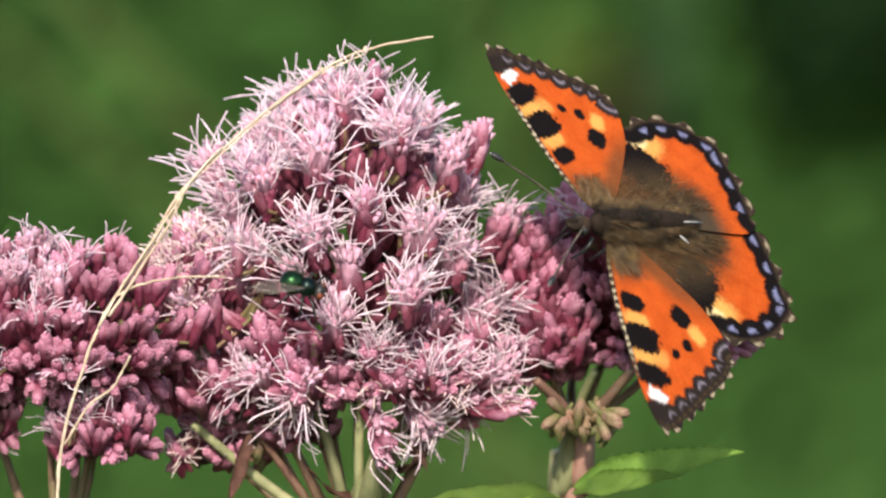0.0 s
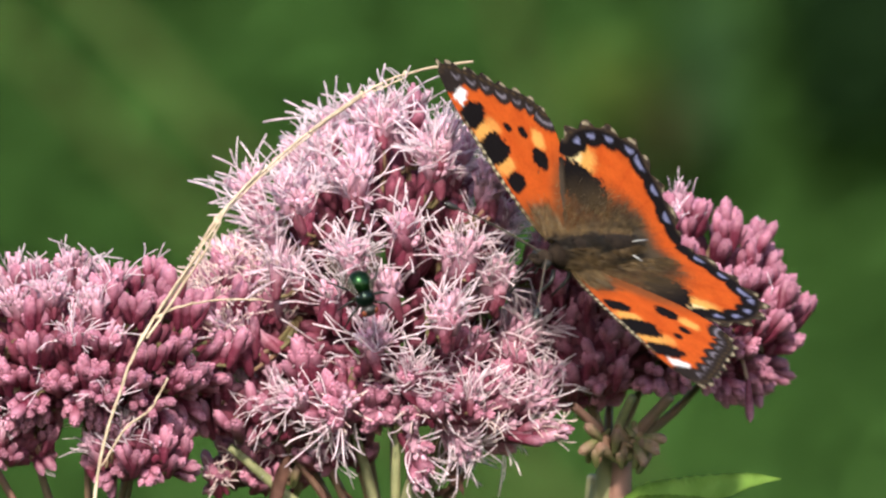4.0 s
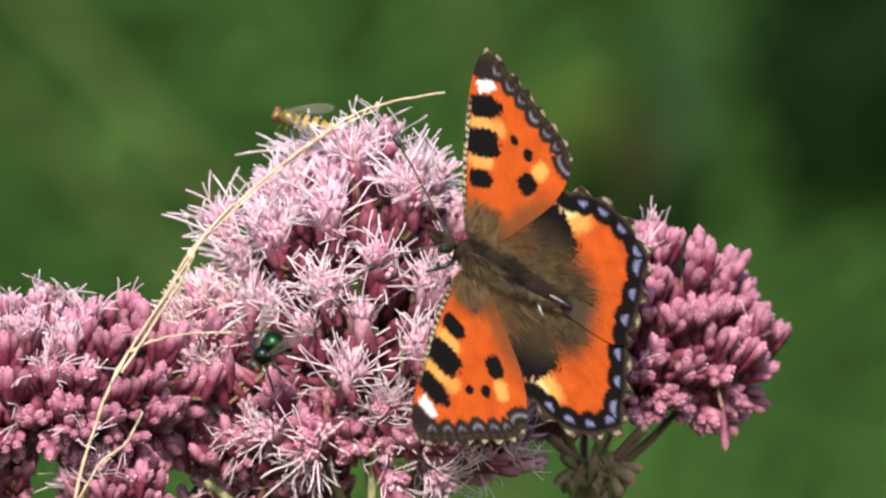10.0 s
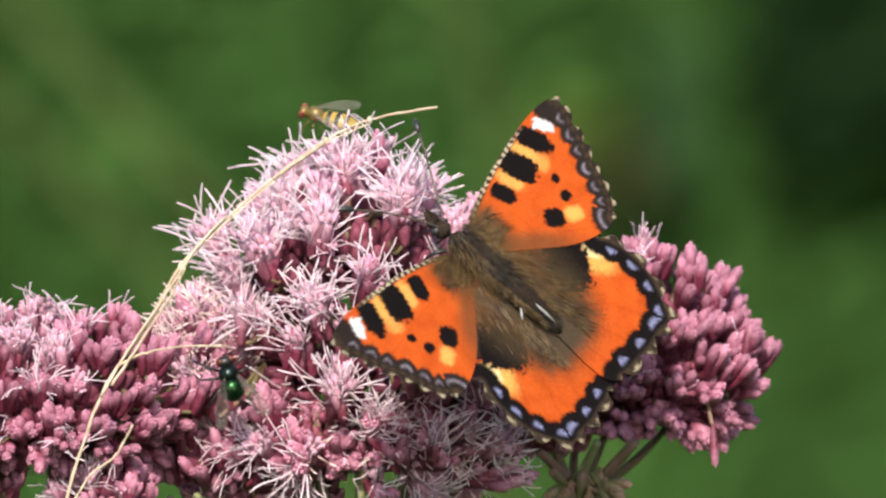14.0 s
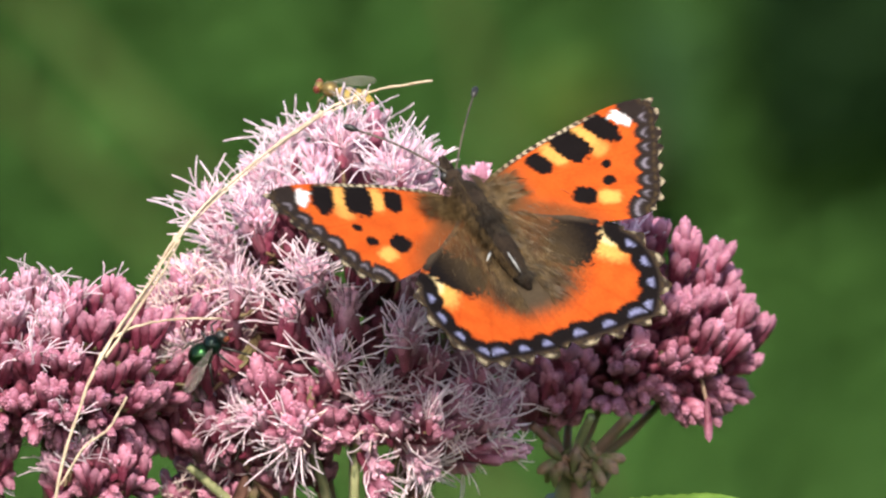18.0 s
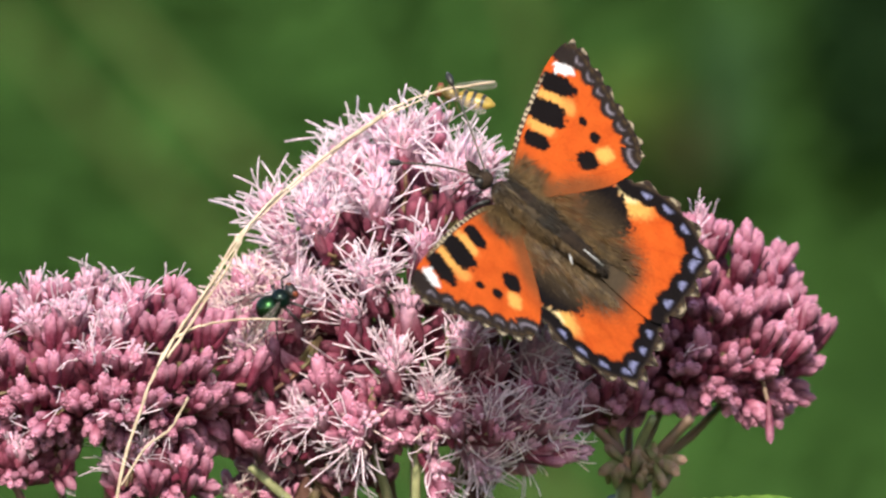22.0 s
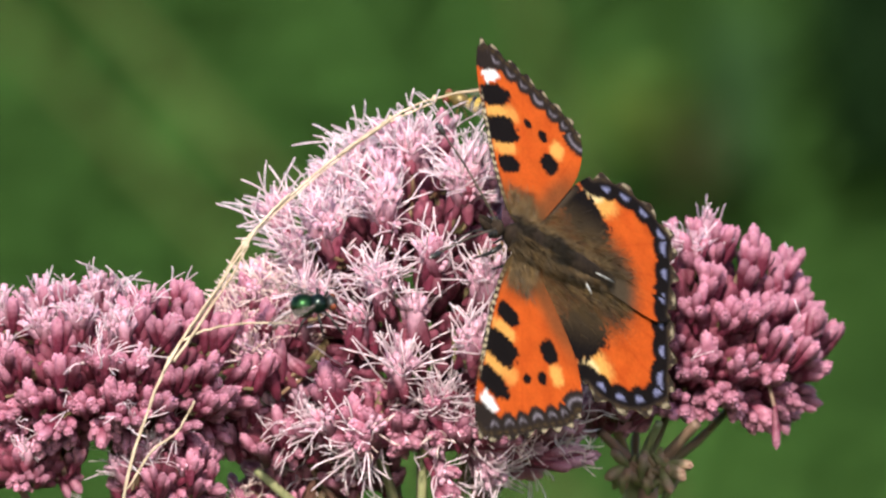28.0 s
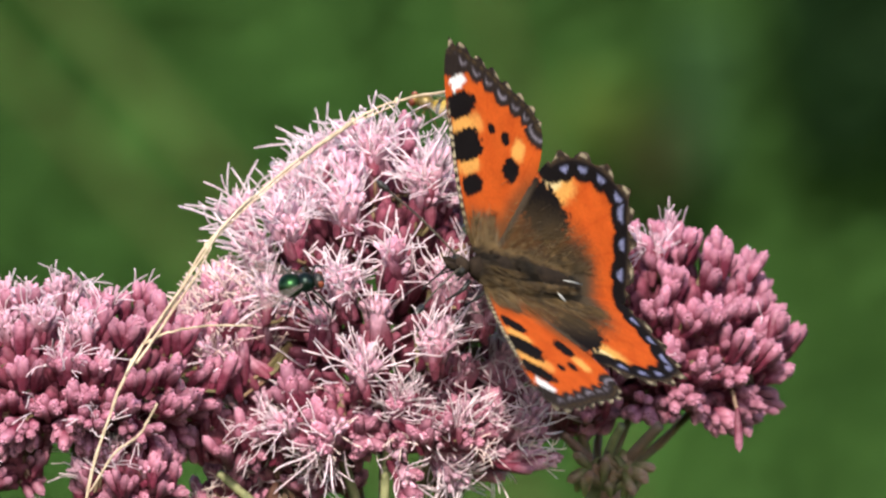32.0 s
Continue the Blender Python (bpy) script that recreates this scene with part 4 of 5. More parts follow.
# ---------------------------------------------------------------- flies
def build_greenbottle():
    fly = thing("fly", at(-15, -24, -6), "metallic green bottle fly with clear wings, walking over the blossoms", "fly")
    part("thorax", egg(1.25 * MM, 1.3 * MM, 1.2 * MM, 16, 10, Matrix.Translation((0.7 * MM, 0, 0.2 * MM))), DARK_METAL, fly, "blue-black thorax")
    part("abdomen", egg(1.65 * MM, 1.6 * MM, 1.4 * MM, 16, 10, Matrix.Translation((-1.15 * MM, 0, 0.1 * MM))), GREEN_METAL, fly, "shining green abdomen")
    part("head", egg(0.75 * MM, 1.15 * MM, 0.95 * MM, 14, 9, Matrix.Translation((2.3 * MM, 0, 0.1 * MM))), BLACK, fly)
    for sg in (-1, 1):
        part("eye", egg(0.5 * MM, 0.45 * MM, 0.7 * MM, 12, 8, Matrix.Translation((2.45 * MM, sg * 0.68 * MM, 0.2 * MM))), EYE_RED, fly, "red-brown eye")
        bm = bmesh.new()
        loop = [(0.4, 0.7), (-1.2, 1.0), (-3.4, 1.3), (-5.2, 2.1), (-5.7, 3.0), (-4.9, 3.6), (-3.0, 3.2), (-1.0, 1.9), (0.3, 1.1)]
        vs = [bm.verts.new(Vector((x, sg * y, 1.15 + 0.06 * y)) * MM) for x, y in loop]
        bm.faces.new(vs if sg > 0 else vs[::-1])
        bmesh.ops.solidify(bm, geom=bm.faces[:], thickness=0.03 * MM)
        w = part("wing", bm, FLY_WING, fly, "smoky clear wing", False)
        bm = bmesh.new()
        for e in ((-5.6, 2.9), (-4.0, 3.4), (-5.0, 2.0)):
            tube(bm, [Vector((0.3, sg * 0.9, 1.22)) * MM, Vector((-2.2, sg * (0.5 + e[1] * 0.52), 1.30)) * MM, Vector((e[0], sg * e[1], 1.36)) * MM], 0.03 * MM, 4)
        part("vein", bm, BLACK, w)
        for k, (x0, x1) in enumerate(((1.3, 3.0), (0.5, 0.9), (-0.4, -2.2))):
            bm = bmesh.new()
            tube(bm, [Vector((x0, sg * 0.7, -0.5)) * MM, Vector(((x0 + x1) / 2, sg * 2.2, 0.1)) * MM, Vector((x1, sg * 2.9, -1.6)) * MM, Vector((x1 * 1.15, sg * 3.3, -2.1)) * MM],
                 [0.21 * MM, 0.18 * MM, 0.13 * MM, 0.10 * MM], 6)
            part("leg", bm, BLACK, fly)
    bm = bmesh.new()
    hair_patch(bm, 130, 8, lambda r: ((r.uniform(-3.2, 1.8), r.uniform(-1.0, 1.0), 1.0), (-0.5, r.uniform(-0.5, 0.5), 1)), 0.8, 0.02)
    part("bristles", bm, BLACK, fly)
    fly.scale = (0.95,) * 3
    return fly


def build_hoverfly():
    fly = thing("hoverfly", at(-20, 8, 17), "yellow and black banded hoverfly behind the top of the blossoms", "hoverfly")
    part("thorax", egg(1.5 * MM, 1.25 * MM, 1.2 * MM, 16, 10, Matrix.Translation((0.9 * MM, 0, 0.3 * MM))), HOVER_BROWN, fly, "bronze thorax")
    part("head", egg(0.7 * MM, 1.15 * MM, 1.0 * MM, 14, 9, Matrix.Translation((2.8 * MM, 0, 0.2 * MM))), HOVER_BROWN, fly)
    prof = [(-0.2, 0.7), (-1.2, 1.25), (-2.6, 1.5), (-4.2, 1.4), (-5.6, 0.9), (-6.5, 0.25)]
    bm = turned([((-0.2 - x) * MM, r * MM) for x, r in prof], 14)
    bmesh.ops.transform(bm, matrix=Matrix.Translation((-0.2 * MM, 0, 0.1 * MM)) @ Matrix.Rotation(radians(-90), 4, "Y") @ Matrix.Diagonal((0.7, 1, 1, 1)), verts=bm.verts)
    belly = part("abdomen", bm, HOVER_YELLOW, fly, "yellow abdomen")
    for x, r in ((-1.5, 1.36), (-3.0, 1.53), (-4.5, 1.34)):
        bm = turned([(-0.32 * MM, r * 0.99 * MM), (-0.25 * MM, r * 1.02 * MM), (0.25 * MM, r * 1.02 * MM), (0.32 * MM, r * 0.99 * MM)], 14)
        bmesh.ops.transform(bm, matrix=Matrix.Translation((x * MM, 0, 0.1 * MM)) @ Matrix.Rotation(radians(-90), 4, "Y") @ Matrix.Diagonal((0.72, 1, 1, 1)), verts=bm.verts)
        part("band", bm, BLACK, belly, "black band")
    for sg in (-1, 1):
        part("eye", egg(0.6 * MM, 0.6 * MM, 0.85 * MM, 12, 8, Matrix.Translation((2.95 * MM, sg * 0.7 * MM, 0.35 * MM))), EYE_RED, fly, "red-brown eye")
        bm = bmesh.new()
        loop = [(1.0, 0.8), (-0.4, 1.7), (-3.0, 2.9), (-5.2, 3.4), (-6.1, 3.0), (-5.8, 2.1), (-4.0, 1.3), (-1.2, 0.9), (0.2, 0.7)]
        vs = [bm.verts.new(Vector((x, sg * y, 1.3 + 0.16 * y)) * MM) for x, y in loop]
        bm.faces.new(vs if sg < 0 else vs[::-1])
        bmesh.ops.solidify(bm, geom=bm.faces[:], thickness=0.03 * MM)
        part("wing", bm, FLY_WING, fly, "smoky clear wing", False)
        for x0, x1 in ((1.6, 2.6), (0.8, 0.6), (0.1, -1.8)):
            bm = bmesh.new()
            tube(bm, [Vector((x0, sg * 0.7, -0.6)) * MM, Vector(((x0 + x1) / 2, sg * 2.0, -0.6)) * MM, Vector((x1, sg * 2.3, -2.4)) * MM], [0.13 * MM, 0.12 * MM, 0.07 * MM], 6)
            part("leg", bm, HOVER_BROWN, fly)
    fly.scale = (0.74,) * 3
    return fly


# ---------------------------------------------------------------- the meadow behind
def build_meadow():
    bm = bmesh.new()
    bmesh.ops.create_grid(bm, x_segments=60, y_segments=60, size=300)
    for v in bm.verts:
        v.co.z = 0.05 * noise.noise(v.co * 0.4)
    tagged(part("ground", bm, SOIL), "dark green meadow ground under the tall herbs", "ground", kind="structure")

    def blades(name, material, count, seed, area, tall, wide, label, category, lean=0.25):
        r = random.Random(seed)
        verts, faces = [], []
        for _ in range(count):
            x, y = r.uniform(*area[0]), r.uniform(*area[1])
            h, w = r.uniform(*tall), r.uniform(*wide)
            a = r.uniform(0, math.tau)
            dx, dy = r.gauss(0, lean) * h, r.gauss(0, lean) * h
            sx, sy = math.cos(a) * w, math.sin(a) * w
            o = len(verts)
            for t, k in ((0, 0.7), (0.4, 1), (0.75, 0.8), (1, 0.02)):
                px, py, pz = x + dx * t * t, y + dy * t * t, h * (t - 0.12 * t * t)
                verts += [(px - sx * k, py - sy * k, pz), (px + sx * k, py + sy * k, pz)]
            for q in range(3):
                faces.append((o + 2 * q, o + 2 * q + 1, o + 2 * q + 3, o + 2 * q + 2))
        me = bpy.data.meshes.new(name)
        me.from_pydata(verts, [], faces)
        return tagged(part_of(name, me, material), label, category, kind="stuff")

    blades("meadow_grass", GRASS, 12000, 41, ((-5, 5), (3.6, 6.3)), (0.6, 1.30), (0.006, 0.013), "tall blurred green grass and herbs of the meadow", "grass")
    blades("near_grass", GRASS, 6000, 47, ((-5, 5), (-1.4, 3.6)), (0.35, 0.80), (0.006, 0.016), "tall green grass of the meadow", "grass")
    blades("side_grass", GRASS, 4500, 43, ((-5, 5), (-5.0, -1.4)), (0.3, 0.8), (0.006, 0.016), "green grass of the meadow", "grass")

    def foliage(name, material, count, seed, area, leaf_size, label, category, rough=0.5):
        r = random.Random(seed)
        verts, faces = [], []
        for _ in range(count):
            x, y, z = r.uniform(*area[0]), r.uniform(*area[1]), r.uniform(*area[2])
            y += rough * noise.noise(Vector((x * 0.7, 0, z * 0.7)))
            s = r.uniform(*leaf_size)
            d = Vector((r.gauss(0, 1), r.gauss(-0.6, 0.7), r.gauss(0.3, 0.7))).normalized()
            u = d.orthogonal().normalized() * s
            w = d.cross(u) * 0.5
            p = Vector((x, y, z))
            o = len(verts)
            verts += [tuple(p - u), tuple(p + w + d * s * 0.15), tuple(p + u), tuple(p - w + d * s * 0.15)]
            faces.append((o, o + 1, o + 2, o + 3))
        me = bpy.data.meshes.new(name)
        me.from_pydata(verts, [], faces)
        tagged(part_of(name, me, material), label, category, kind="stuff")

    # a leafy bank closes the view, with a painted dark gap and paler bushes
    foliage("hedge", HEDGE, 16000, 5, ((-9, 9), (7.0, 8.6), (0.0, 4.2)), (0.06, 0.16), "dense green hedge far behind the flowers", "hedge")
    foliage("leafy_bank", HEDGE, 34000, 9, ((-0.75, 0.75), (6.50, 6.72), (0.85, 1.75)), (0.011, 0.024), "small-leaved green herbs in front of the hedge", "herbs", 0.06)
    foliage("bluish_herbs", BLUISH_LEAF, 420, 12, ((0.241, 0.276), (6.40, 6.46), (1.320, 1.45)), (0.006, 0.012), "bluish green herb before the hedge", "herbs", 0.02)
    # no bush stands here: near-black leaves give the shade inside a hedge gap
    foliage("dark_bush", GAP_SHADE, 900, 6, ((0.332, 0.56), (6.38, 6.46), (1.345, 1.75)), (0.015, 0.032), "near-black leaves painted as the deep shade of a hedge gap", "bush", 0.02)
    foliage("pale_bush", PALE_LEAF, 330, 8, ((0.137, 0.197), (6.40, 6.46), (1.34, 1.395)), (0.005, 0.010), "pale green leafy bush before the hedge", "bush", 0.02)
    foliage("dead_stalks", DEAD_LEAF, 330, 14, ((0.200, 0.238), (6.38, 6.44), (1.296, 1.365)), (0.006, 0.012), "dark brown dead herb before the hedge", "herbs", 0.02)
    bm = bmesh.new()
    bmesh.ops.create_cube(bm, size=1)
    bmesh.ops.subdivide_edges(bm, edges=bm.edges[:], cuts=5, use_grid_fill=True)
    bmesh.ops.transform(bm, matrix=Matrix.Translation((0, 9.2, 2.0)) @ Matrix.Diagonal((20, 0.6, 4.0, 1)), verts=bm.verts)
    for v in bm.verts:
        v.co += Vector((0, 0.3, 0.3)) * noise.noise(v.co * 0.9)
    tagged(part("hedge_wood", bm, HEDGE), "shaded inside of the hedge", "hedge", kind="stuff")
    # faint dry stems that lean across the view
    bm = bmesh.new()
    for x0, z0, x1, z1, y, w in ((-0.02, 1.21, -0.27, 1.485, 3.2, 0.005), (-0.08, 1.21, -0.36, 1.50, 3.6, 0.004), (0.10, 1.22, 0.02, 1.52, 4.2, 0.004)):
        dx, dz = x1 - x0, z1 - z0
        tube(bm, [(x0 - dx * z0 / dz, y, 0), (x0, y, z0), (x1, y, z1)], [w, w, w * 0.7], 7)
    tagged(part("dry_grass", bm, REED), "leaning dry grass stems out of focus", "grass", kind="stuff")


butterfly, wings = build_butterfly()
build_plants()
build_straw()
greenbottle = build_greenbottle()
hoverfly = build_hoverfly()
build_meadow()


# ---------------------------------------------------------------- movement
def facing(x, y, z, turn, tip=0.0):
    """A pose for a fly that heads along turn degrees in the upright plane and shows its back to the front."""
    a = radians(turn)
    fx = Vector((math.cos(a), tip, math.sin(a))).normalized()
    up = Vector((0.0, -0.85, 0.52))
    up = (up - fx * up.dot(fx)).normalized()
    side = up.cross(fx)
    m = Matrix((fx, side, up)).transposed().to_4x4()
    m.translation = spot(x, y, z)
    return m


def motions():
    walk(butterfly, [
        (0, at(25.87, -21.80, -3.22, -0.0, -57.0, 129.9)),
        (0.5, at(25.14, -21.80, -3.02, -2.0, -56.4, 128.8)),
        (1, at(23.72, -21.80, -4.08, -11.4, -56.0, 133.5)),
        (1.5, at(18.80, -21.80, -5.25, -15.2, -56.2, 137.0)),
        (2, at(18.73, -21.80, -6.18, -23.6, -48.4, 155.5)),
        (2.5, at(19.29, -21.80, -5.83, -21.9, -42.2, 156.6)),
        (3, at(17.63, -21.80, -5.42, -12.7, -44.2, 151.2)),
        (3.5, at(16.82, -21.80, -4.21, -10.5, -43.4, 147.6)),
        (5.5, at(16.29, -21.80, -3.55, 7.3, -64.5, 131.6)),
        (6, at(16.87, -21.80, -3.71, 8.9, -66.0, 128.9)),
        (6.5, at(16.49, -21.80, -2.81, 17.4, -63.4, 121.9)),
        (7, at(13.98, -21.80, -3.03, 17.8, -62.4, 115.4)),
        (7.5, at(14.21, -21.80, -1.78, 22.5, -59.9, 113.4)),
        (8, at(15.43, -21.80, -2.78, 20.4, -60.3, 119.1)),
        (8.5, at(12.85, -21.80, -2.68, 20.8, -60.0, 116.2)),
        (9, at(13.17, -21.80, -2.93, 20.3, -61.7, 118.6)),
        (9.5, at(10.14, -21.80, -1.38, 41.2, -62.9, 93.2)),
        (10, at(8.95, -21.80, 0.08, 53.3, -58.1, 70.2)),
        (10.5, at(9.04, -21.80, -0.09, 49.2, -56.4, 72.9)),
        (11, at(8.48, -21.80, -0.77, 43.7, -55.5, 78.0)),
        (11.5, at(9.83, -21.16, 1.30, 52.1, -48.3, 71.0)),
        (12, at(9.97, -20.52, 1.63, 56.1, -45.8, 65.0)),
        (12.5, at(9.57, -19.88, 1.89, 54.1, -42.7, 61.5)),
        (13, at(9.88, -19.24, 2.68, 55.8, -40.2, 59.1)),
        (13.5, at(9.33, -18.60, 2.75, 50.0, -35.1, 57.2)),
        (15.5, at(10.36, -18.60, 3.53, 66.1, -33.6, 42.9)),
        (16, at(11.13, -18.60, 4.57, 66.0, -28.6, 38.0)),
        (16.5, at(11.83, -18.60, 5.24, 56.4, -19.6, 27.0)),
        (17, at(11.51, -18.60, 4.87, 41.0, -11.0, 27.8)),
        (17.5, at(10.72, -18.60, 5.13, 45.8, -14.5, 28.9)),
        (18, at(10.48, -18.60, 5.58, 46.1, -14.5, 27.9)),
        (18.5, at(8.45, -18.60, 6.36, 47.6, -19.4, 35.4)),
        (19, at(6.38, -18.60, 7.28, 45.4, -27.2, 43.5)),
        (19.5, at(6.89, -18.60, 6.26, 48.3, -30.8, 49.4)),
        (20, at(7.65, -18.60, 6.41, 49.0, -30.3, 48.0)),
        (20.5, at(7.89, -18.60, 6.65, 49.7, -29.5, 48.5)),
        (21, at(7.50, -18.60, 6.10, 53.2, -35.1, 49.6)),
        (21.5, at(7.91, -19.40, 5.83, 60.0, -42.4, 54.0)),
        (22, at(7.83, -20.20, 5.69, 48.4, -35.4, 62.5)),
        (22.5, at(7.05, -21.00, 3.57, 48.7, -47.2, 70.3)),
        (23, at(7.67, -21.80, 3.35, 51.2, -48.2, 70.1)),
        (23.5, at(7.40, -21.80, 3.34, 52.3, -49.0, 66.2)),
        (24, at(6.50, -21.80, 2.43, 54.2, -55.7, 66.2)),
        (24.5, at(7.01, -21.80, 2.47, 51.8, -53.1, 68.5)),
        (25, at(7.62, -21.80, 1.93, 56.7, -56.8, 69.8)),
        (25.5, at(7.14, -21.80, 1.91, 50.5, -55.6, 73.9)),
        (27.5, at(7.97, -21.80, 1.77, 45.2, -56.9, 84.9)),
        (28, at(8.19, -21.80, 1.35, 43.8, -58.6, 85.9)),
        (28.5, at(8.37, -21.80, 1.30, 43.9, -57.6, 87.1)),
        (29, at(8.55, -21.80, 1.34, 43.5, -57.7, 88.3)),
        (29.5, at(8.46, -21.80, 1.35, 42.5, -55.7, 89.3)),
        (30, at(8.77, -21.80, 0.79, 34.6, -55.9, 99.6)),
        (30.5, at(7.03, -21.80, 1.31, 26.9, -38.4, 102.9)),
        (31, at(8.03, -21.80, -1.13, 27.1, -56.7, 104.9)),
        (31.5, at(8.20, -21.80, -1.26, 22.5, -54.6, 105.2)),
        (32, at(8.51, -21.80, -2.06, 14.0, -56.2, 117.1)),
    ])
    lifts = ((0, -4.6, -5.1, 5.5, 7.6, 2.8), (0.5, -5.4, -7, 4.3, 7.3, 2), (1, -4.2, -5.1, 4.6, 7, 2.1), (1.5, 0.1, -0.3, 7.8, 7.1, 2.2), (2, 5.2, 5.4, 10.2, 13.1, 5.2),
             (2.2, 18.2, 11.4, 10.2, 13.1, 5.2), (2.4, 5.2, 5.4, 10.2, 13.1, 5.2), (2.6, 18.2, 12.4, 10.2, 13.1, 5.2), (2.8, 6.2, 6.4, 10.2, 13.1, 5.2), (3, 29, 19.3, 7.5, 10.8, 6.9),
             (3.2, 6.2, 6.4, 10.2, 13.1, 5.2), (3.5, 17.1, 16.2, 8.6, 9.6, 5.7), (5.5, 3.8, 5.2, 9.8, 10.8, 2.9), (6, 5.6, 6.2, 9.6, 11.8, 2.7), (6.5, 3.9, 5.3, 9.1, 11.3, 1.8),
             (7, 4.4, 5.2, 9.6, 11.1, 2.9), (7.3, 4.4, 5.2, 9.6, 11.1, 2.9), (7.5, 24, 25.1, 12.4, 1.7, 2.1), (7.6, 11.4, 13.2, 9.6, 11.1, 2.9), (7.7, 7.4, 8.2, 9.6, 11.1, 2.9),
             (7.8, 16.4, 14.2, 9.6, 11.1, 2.9), (8, 3.9, 5.2, 13.2, 12.9, 4.6), (8.5, 6.6, 6.2, 6.1, 8.9, 3.7), (9, 6.6, 5.3, 6.6, 9.9, 3.8), (9.5, 4.8, 3.4, 8.4, 9.7, 2.8),
             (10, 4.9, 0.5, 8.9, 7.2, 2.9), (10.5, 10.2, 4.9, 10.1, 7.7, 2.9), (11, 9.2, 5.4, 8.4, 8.7, 2.9), (11.5, 5, 0.2, 10.6, 7.2, 3.9), (12, 5.2, -0, 9.8, 7.3, 5),
             (12.5, 5.3, 0.3, 10, 7, 5), (13, 8.8, 2.4, 11.2, 6.6, 5), (13.5, 7.8, 3.3, 11.3, 6.8, 5), (15.5, 6.8, -1, 12.7, 7.1, 4.2), (16, 8.2, -0.7, 10.3, 6.4, 3.2),
             (16.5, 6.8, 1.1, 10.7, 8.5, 1.3), (17, 12.9, 6.2, 12.5, 9, 2.2), (17.5, 17.7, 11.8, 8.8, 7.9, 1.4), (18, 14.4, 8.5, 10, 8.8, 2.4), (18.5, 17.4, 9.3, 9.9, 6.7, 2.4),
             (19, 7.3, -1.7, 10.9, 6.4, 3.6), (19.5, 8.1, -0.5, 11.1, 7.3, 4.6), (20, 8, 0.6, 11.9, 6.3, 4.6), (20.5, 7.4, 0.8, 10.6, 6.2, 4.5), (21, 7.3, 0.6, 11, 6.7, 4.4),
             (21.5, 8, 3.5, 8.8, 8.7, 2.3), (22, 10.2, 4, 9.3, 8.9, 4.3), (22.5, 7.8, 4.4, 10.9, 10.4, 3.3), (23, 7.4, 3.5, 11.2, 9.6, 3.3), (23.5, 3.5, -2.4, 9, 9.9, 3.3),
             (24, 0.5, -5, 7.6, 8.8, 1.2), (24.5, 1.4, -3.9, 7.8, 9.6, 2.2), (25, 2.8, -2, 9.4, 11.1, 2.1), (25.5, 1.4, -2.9, 9.3, 9, 2.2), (27.5, -2.8, -5.1, 7.3, 9.8, 2.2),
             (28, -2.9, -5.4, 7.5, 10.5, 1.3), (28.5, -2.1, -4.8, 7.3, 10.7, 2.3), (29, -1.7, -4.1, 7.3, 10.2, 2.4), (29.5, -0.1, -1.8, 7.5, 11.6, 2.5), (29.9, -0.1, -1.8, 7.5, 11.6, 2.5),
             (30, 8.9, 7.2, 7.5, 11.6, 2.5), (30.1, 23.9, 22.2, 7.5, 11.6, 2.5), (30.2, 17.9, 16.2, 7.5, 11.6, 2.5), (30.3, 12.9, 18.2, 10.2, 10.5, 3.9), (30.4, 12.9, 18.2, 10.2, 10.5, 3.9),
             (30.5, 22.9, 28.2, 10.2, 10.5, 3.9), (30.6, 31.9, 37.2, 10.2, 10.5, 3.9), (30.7, 28.9, 34.2, 10.2, 10.5, 3.9), (30.8, 13.9, 19.2, 10.2, 10.5, 3.9), (31, 11.9, 17.2, 10.2, 10.5, 3.9),
             (31.2, 11.9, 17.2, 10.2, 10.5, 3.9), (31.5, 18.6, 20.8, 11.4, 11.3, 4.9), (31.8, 12.9, 18.2, 10.2, 10.5, 3.9), (32, 20.6, 23.5, 10.9, 11, 4.8))
    # how far each wing is lifted, and the forewings swept forward
    for (kind, mirror), wing in wings.items():
        sg = -1 if mirror else 1
        low = (-0.00026 if mirror else -0.00010) if kind == "hind" else 0.0
        walk(wing, [(t, pose(sg * H, 0, low, 0, -sg * (left if mirror else right), sg * (hind if kind == "hind" else sweep_left if mirror else sweep_right))) for t, left, right, sweep_left, sweep_right, hind in lifts])
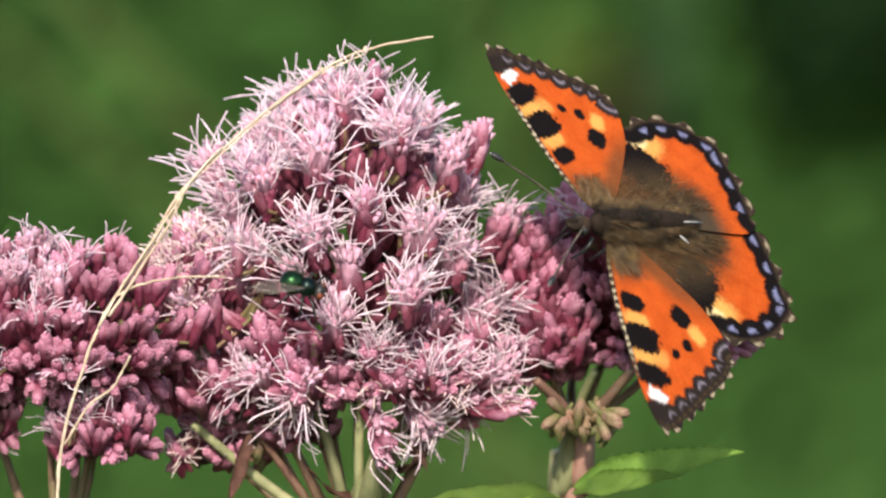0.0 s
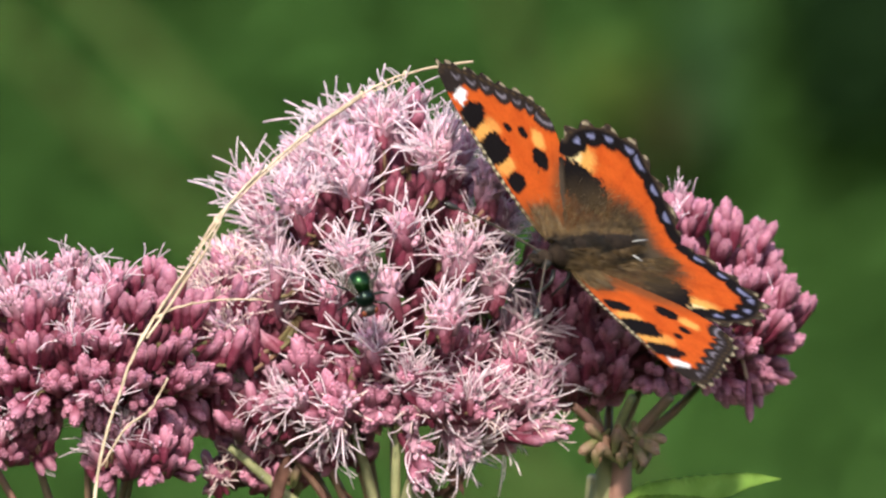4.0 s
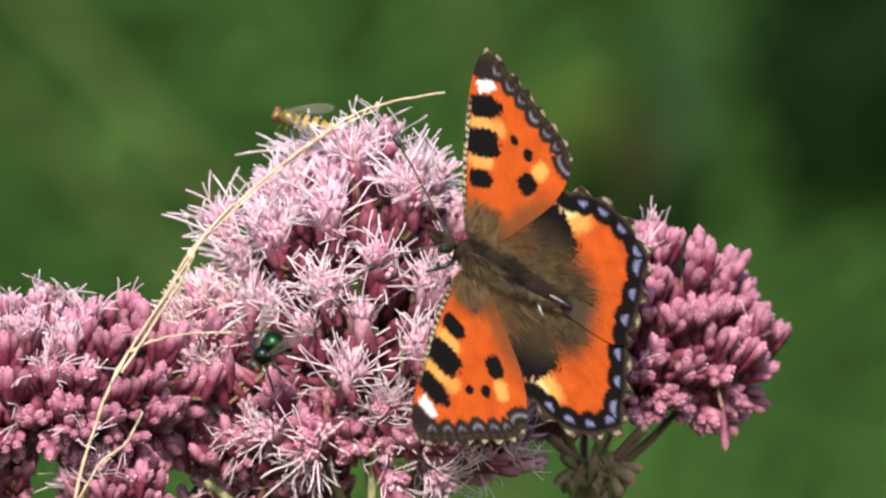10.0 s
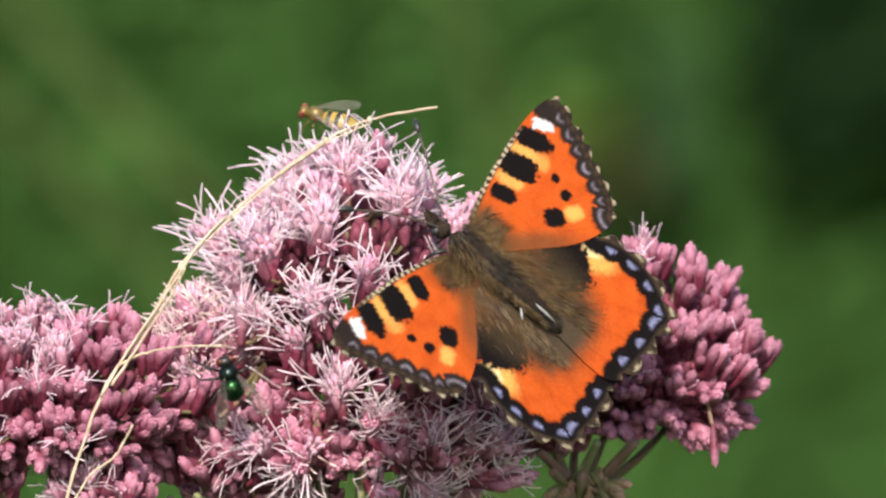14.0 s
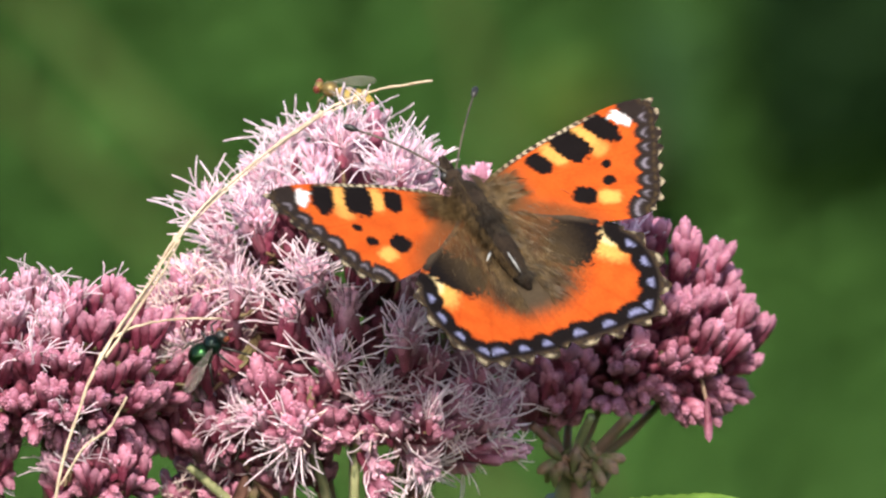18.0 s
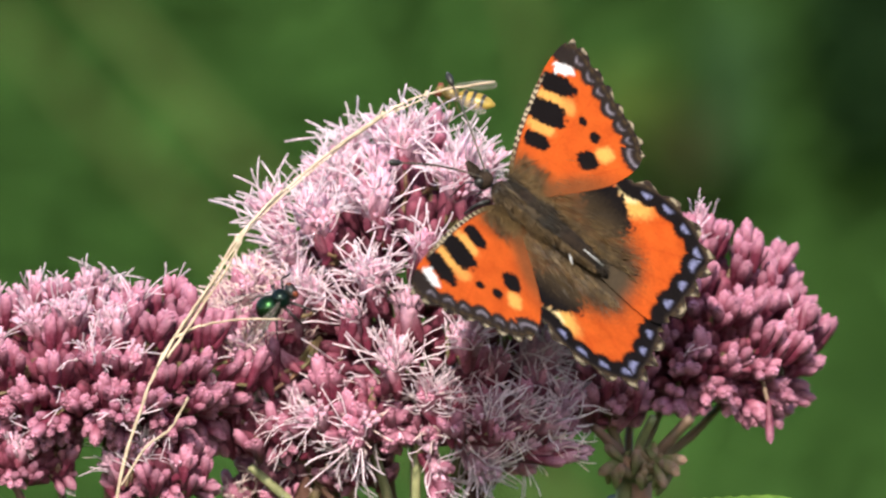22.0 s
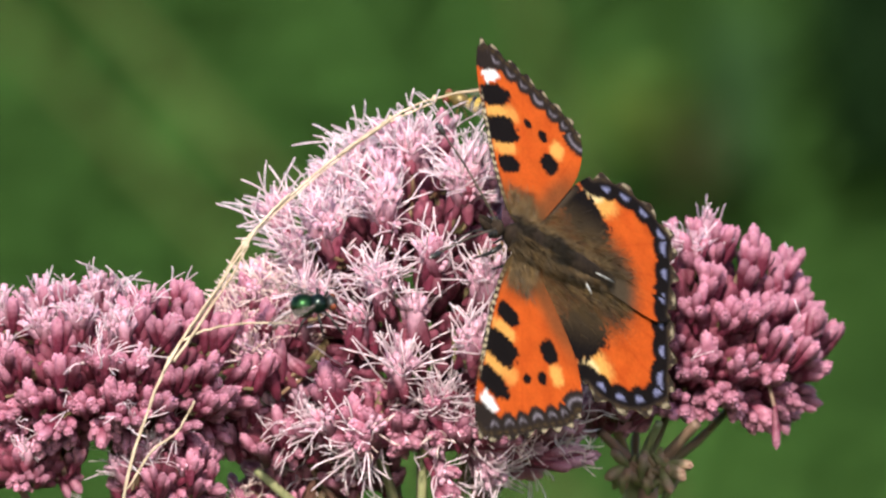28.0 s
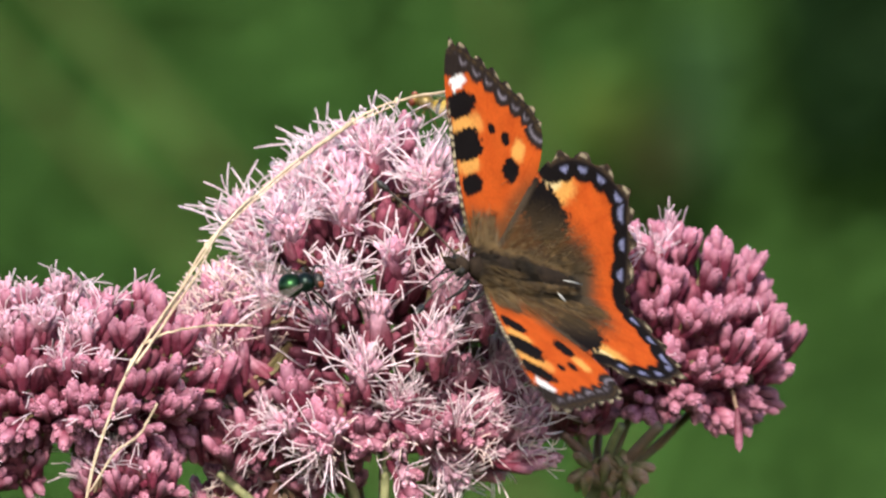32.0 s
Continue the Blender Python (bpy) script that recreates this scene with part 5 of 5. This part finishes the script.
    # the green fly walks over the middle blossom head
    steps = ((0, -8.8, -9.8, -20), (1, -7.6, -9.4, 0), (2, -6.4, -8.0, -55), (3, -5.4, -7.8, -60), (6, -9.0, -9.0, -105), (7, -9.5, -10.7, -110), (8, -9.4, -10.8, -105), (9, -9.4, -10.7, -100), (10, -14.3, -10.8, -130), (11, -15.0, -13.8, -90), (12, -15.7, -14.7, -60), (12.5, -16.3, -13.9, -140), (13, -16.9, -13.1, -215), (14.2, -17.6, -12.5, -260), (16, -18.5, -11.6, -315), (17, -18.8, -12.1, -315), (18, -19.4, -12.2, -320), (19, -19.3, -11.6, -315), (20, -19.3, -8.4, -265), (21, -18.0, -7.0, -310), (22, -18.6, -6.7, -325), (23, -18.6, -7.4, -325), (24, -18.6, -7.3, -325), (25, -18.8, -7.2, -325), (28, -15.1, -6.5, -355), (29, -13.7, -5.6, -345), (30, -13.2, -4.8, -375), (31, -13.1, -4.4, -375), (32, -12.2, -3.8, -350))
    walk(greenbottle, [(t, facing(x, front_of_dome(x, z) - 5.5, z, turn)) for t, x, z, turn in steps])
    # the hoverfly comes in from the side and settles behind the top
    visits = ((0, -95.0, 60, 30.0, 170), (6.9, -60.0, 30, 12.0, 170), (7.5, -30.2, 18, 0.1, 175), (8, -22.8, 14, 5.1, 175), (8.5, -27.9, 14, 0.6, 172), (9, -12.4, 4, 15.5, 165), (9.5, -11.3, 4, 15.8, 165), (10, -11.0, 4, 16.3, 165), (11, -10.6, 4, 15.9, 165), (12, -9.0, 4, 16.1, 165), (13, -7.6, 4, 18.2, 165), (16, -6.3, 4, 18.3, 165), (18, -4.5, 4, 18.0, 165), (19, -2.1, 4, 18.8, 165), (20, -1.8, 4, 19.4, 165), (21, 0.8, 4, 18.9, 165), (22, 2.5, 4, 17.6, 165), (23, 3.5, 4, 17.0, 165), (24, 3.5, 4, 16.9, 165), (25, 3.4, 4, 17.1, 165), (28, 2.6, 4, 17.4, 165), (29, 1.9, 4, 17.2, 165), (30, 2.7, 4, 16.4, 165), (31, 1.9, 4, 17.2, 165), (32, 3.0, 4, 17.4, 165))
    walk(hoverfly, [(t, facing(x, y, z, turn, 0.25)) for t, x, y, z, turn in visits])


motions()
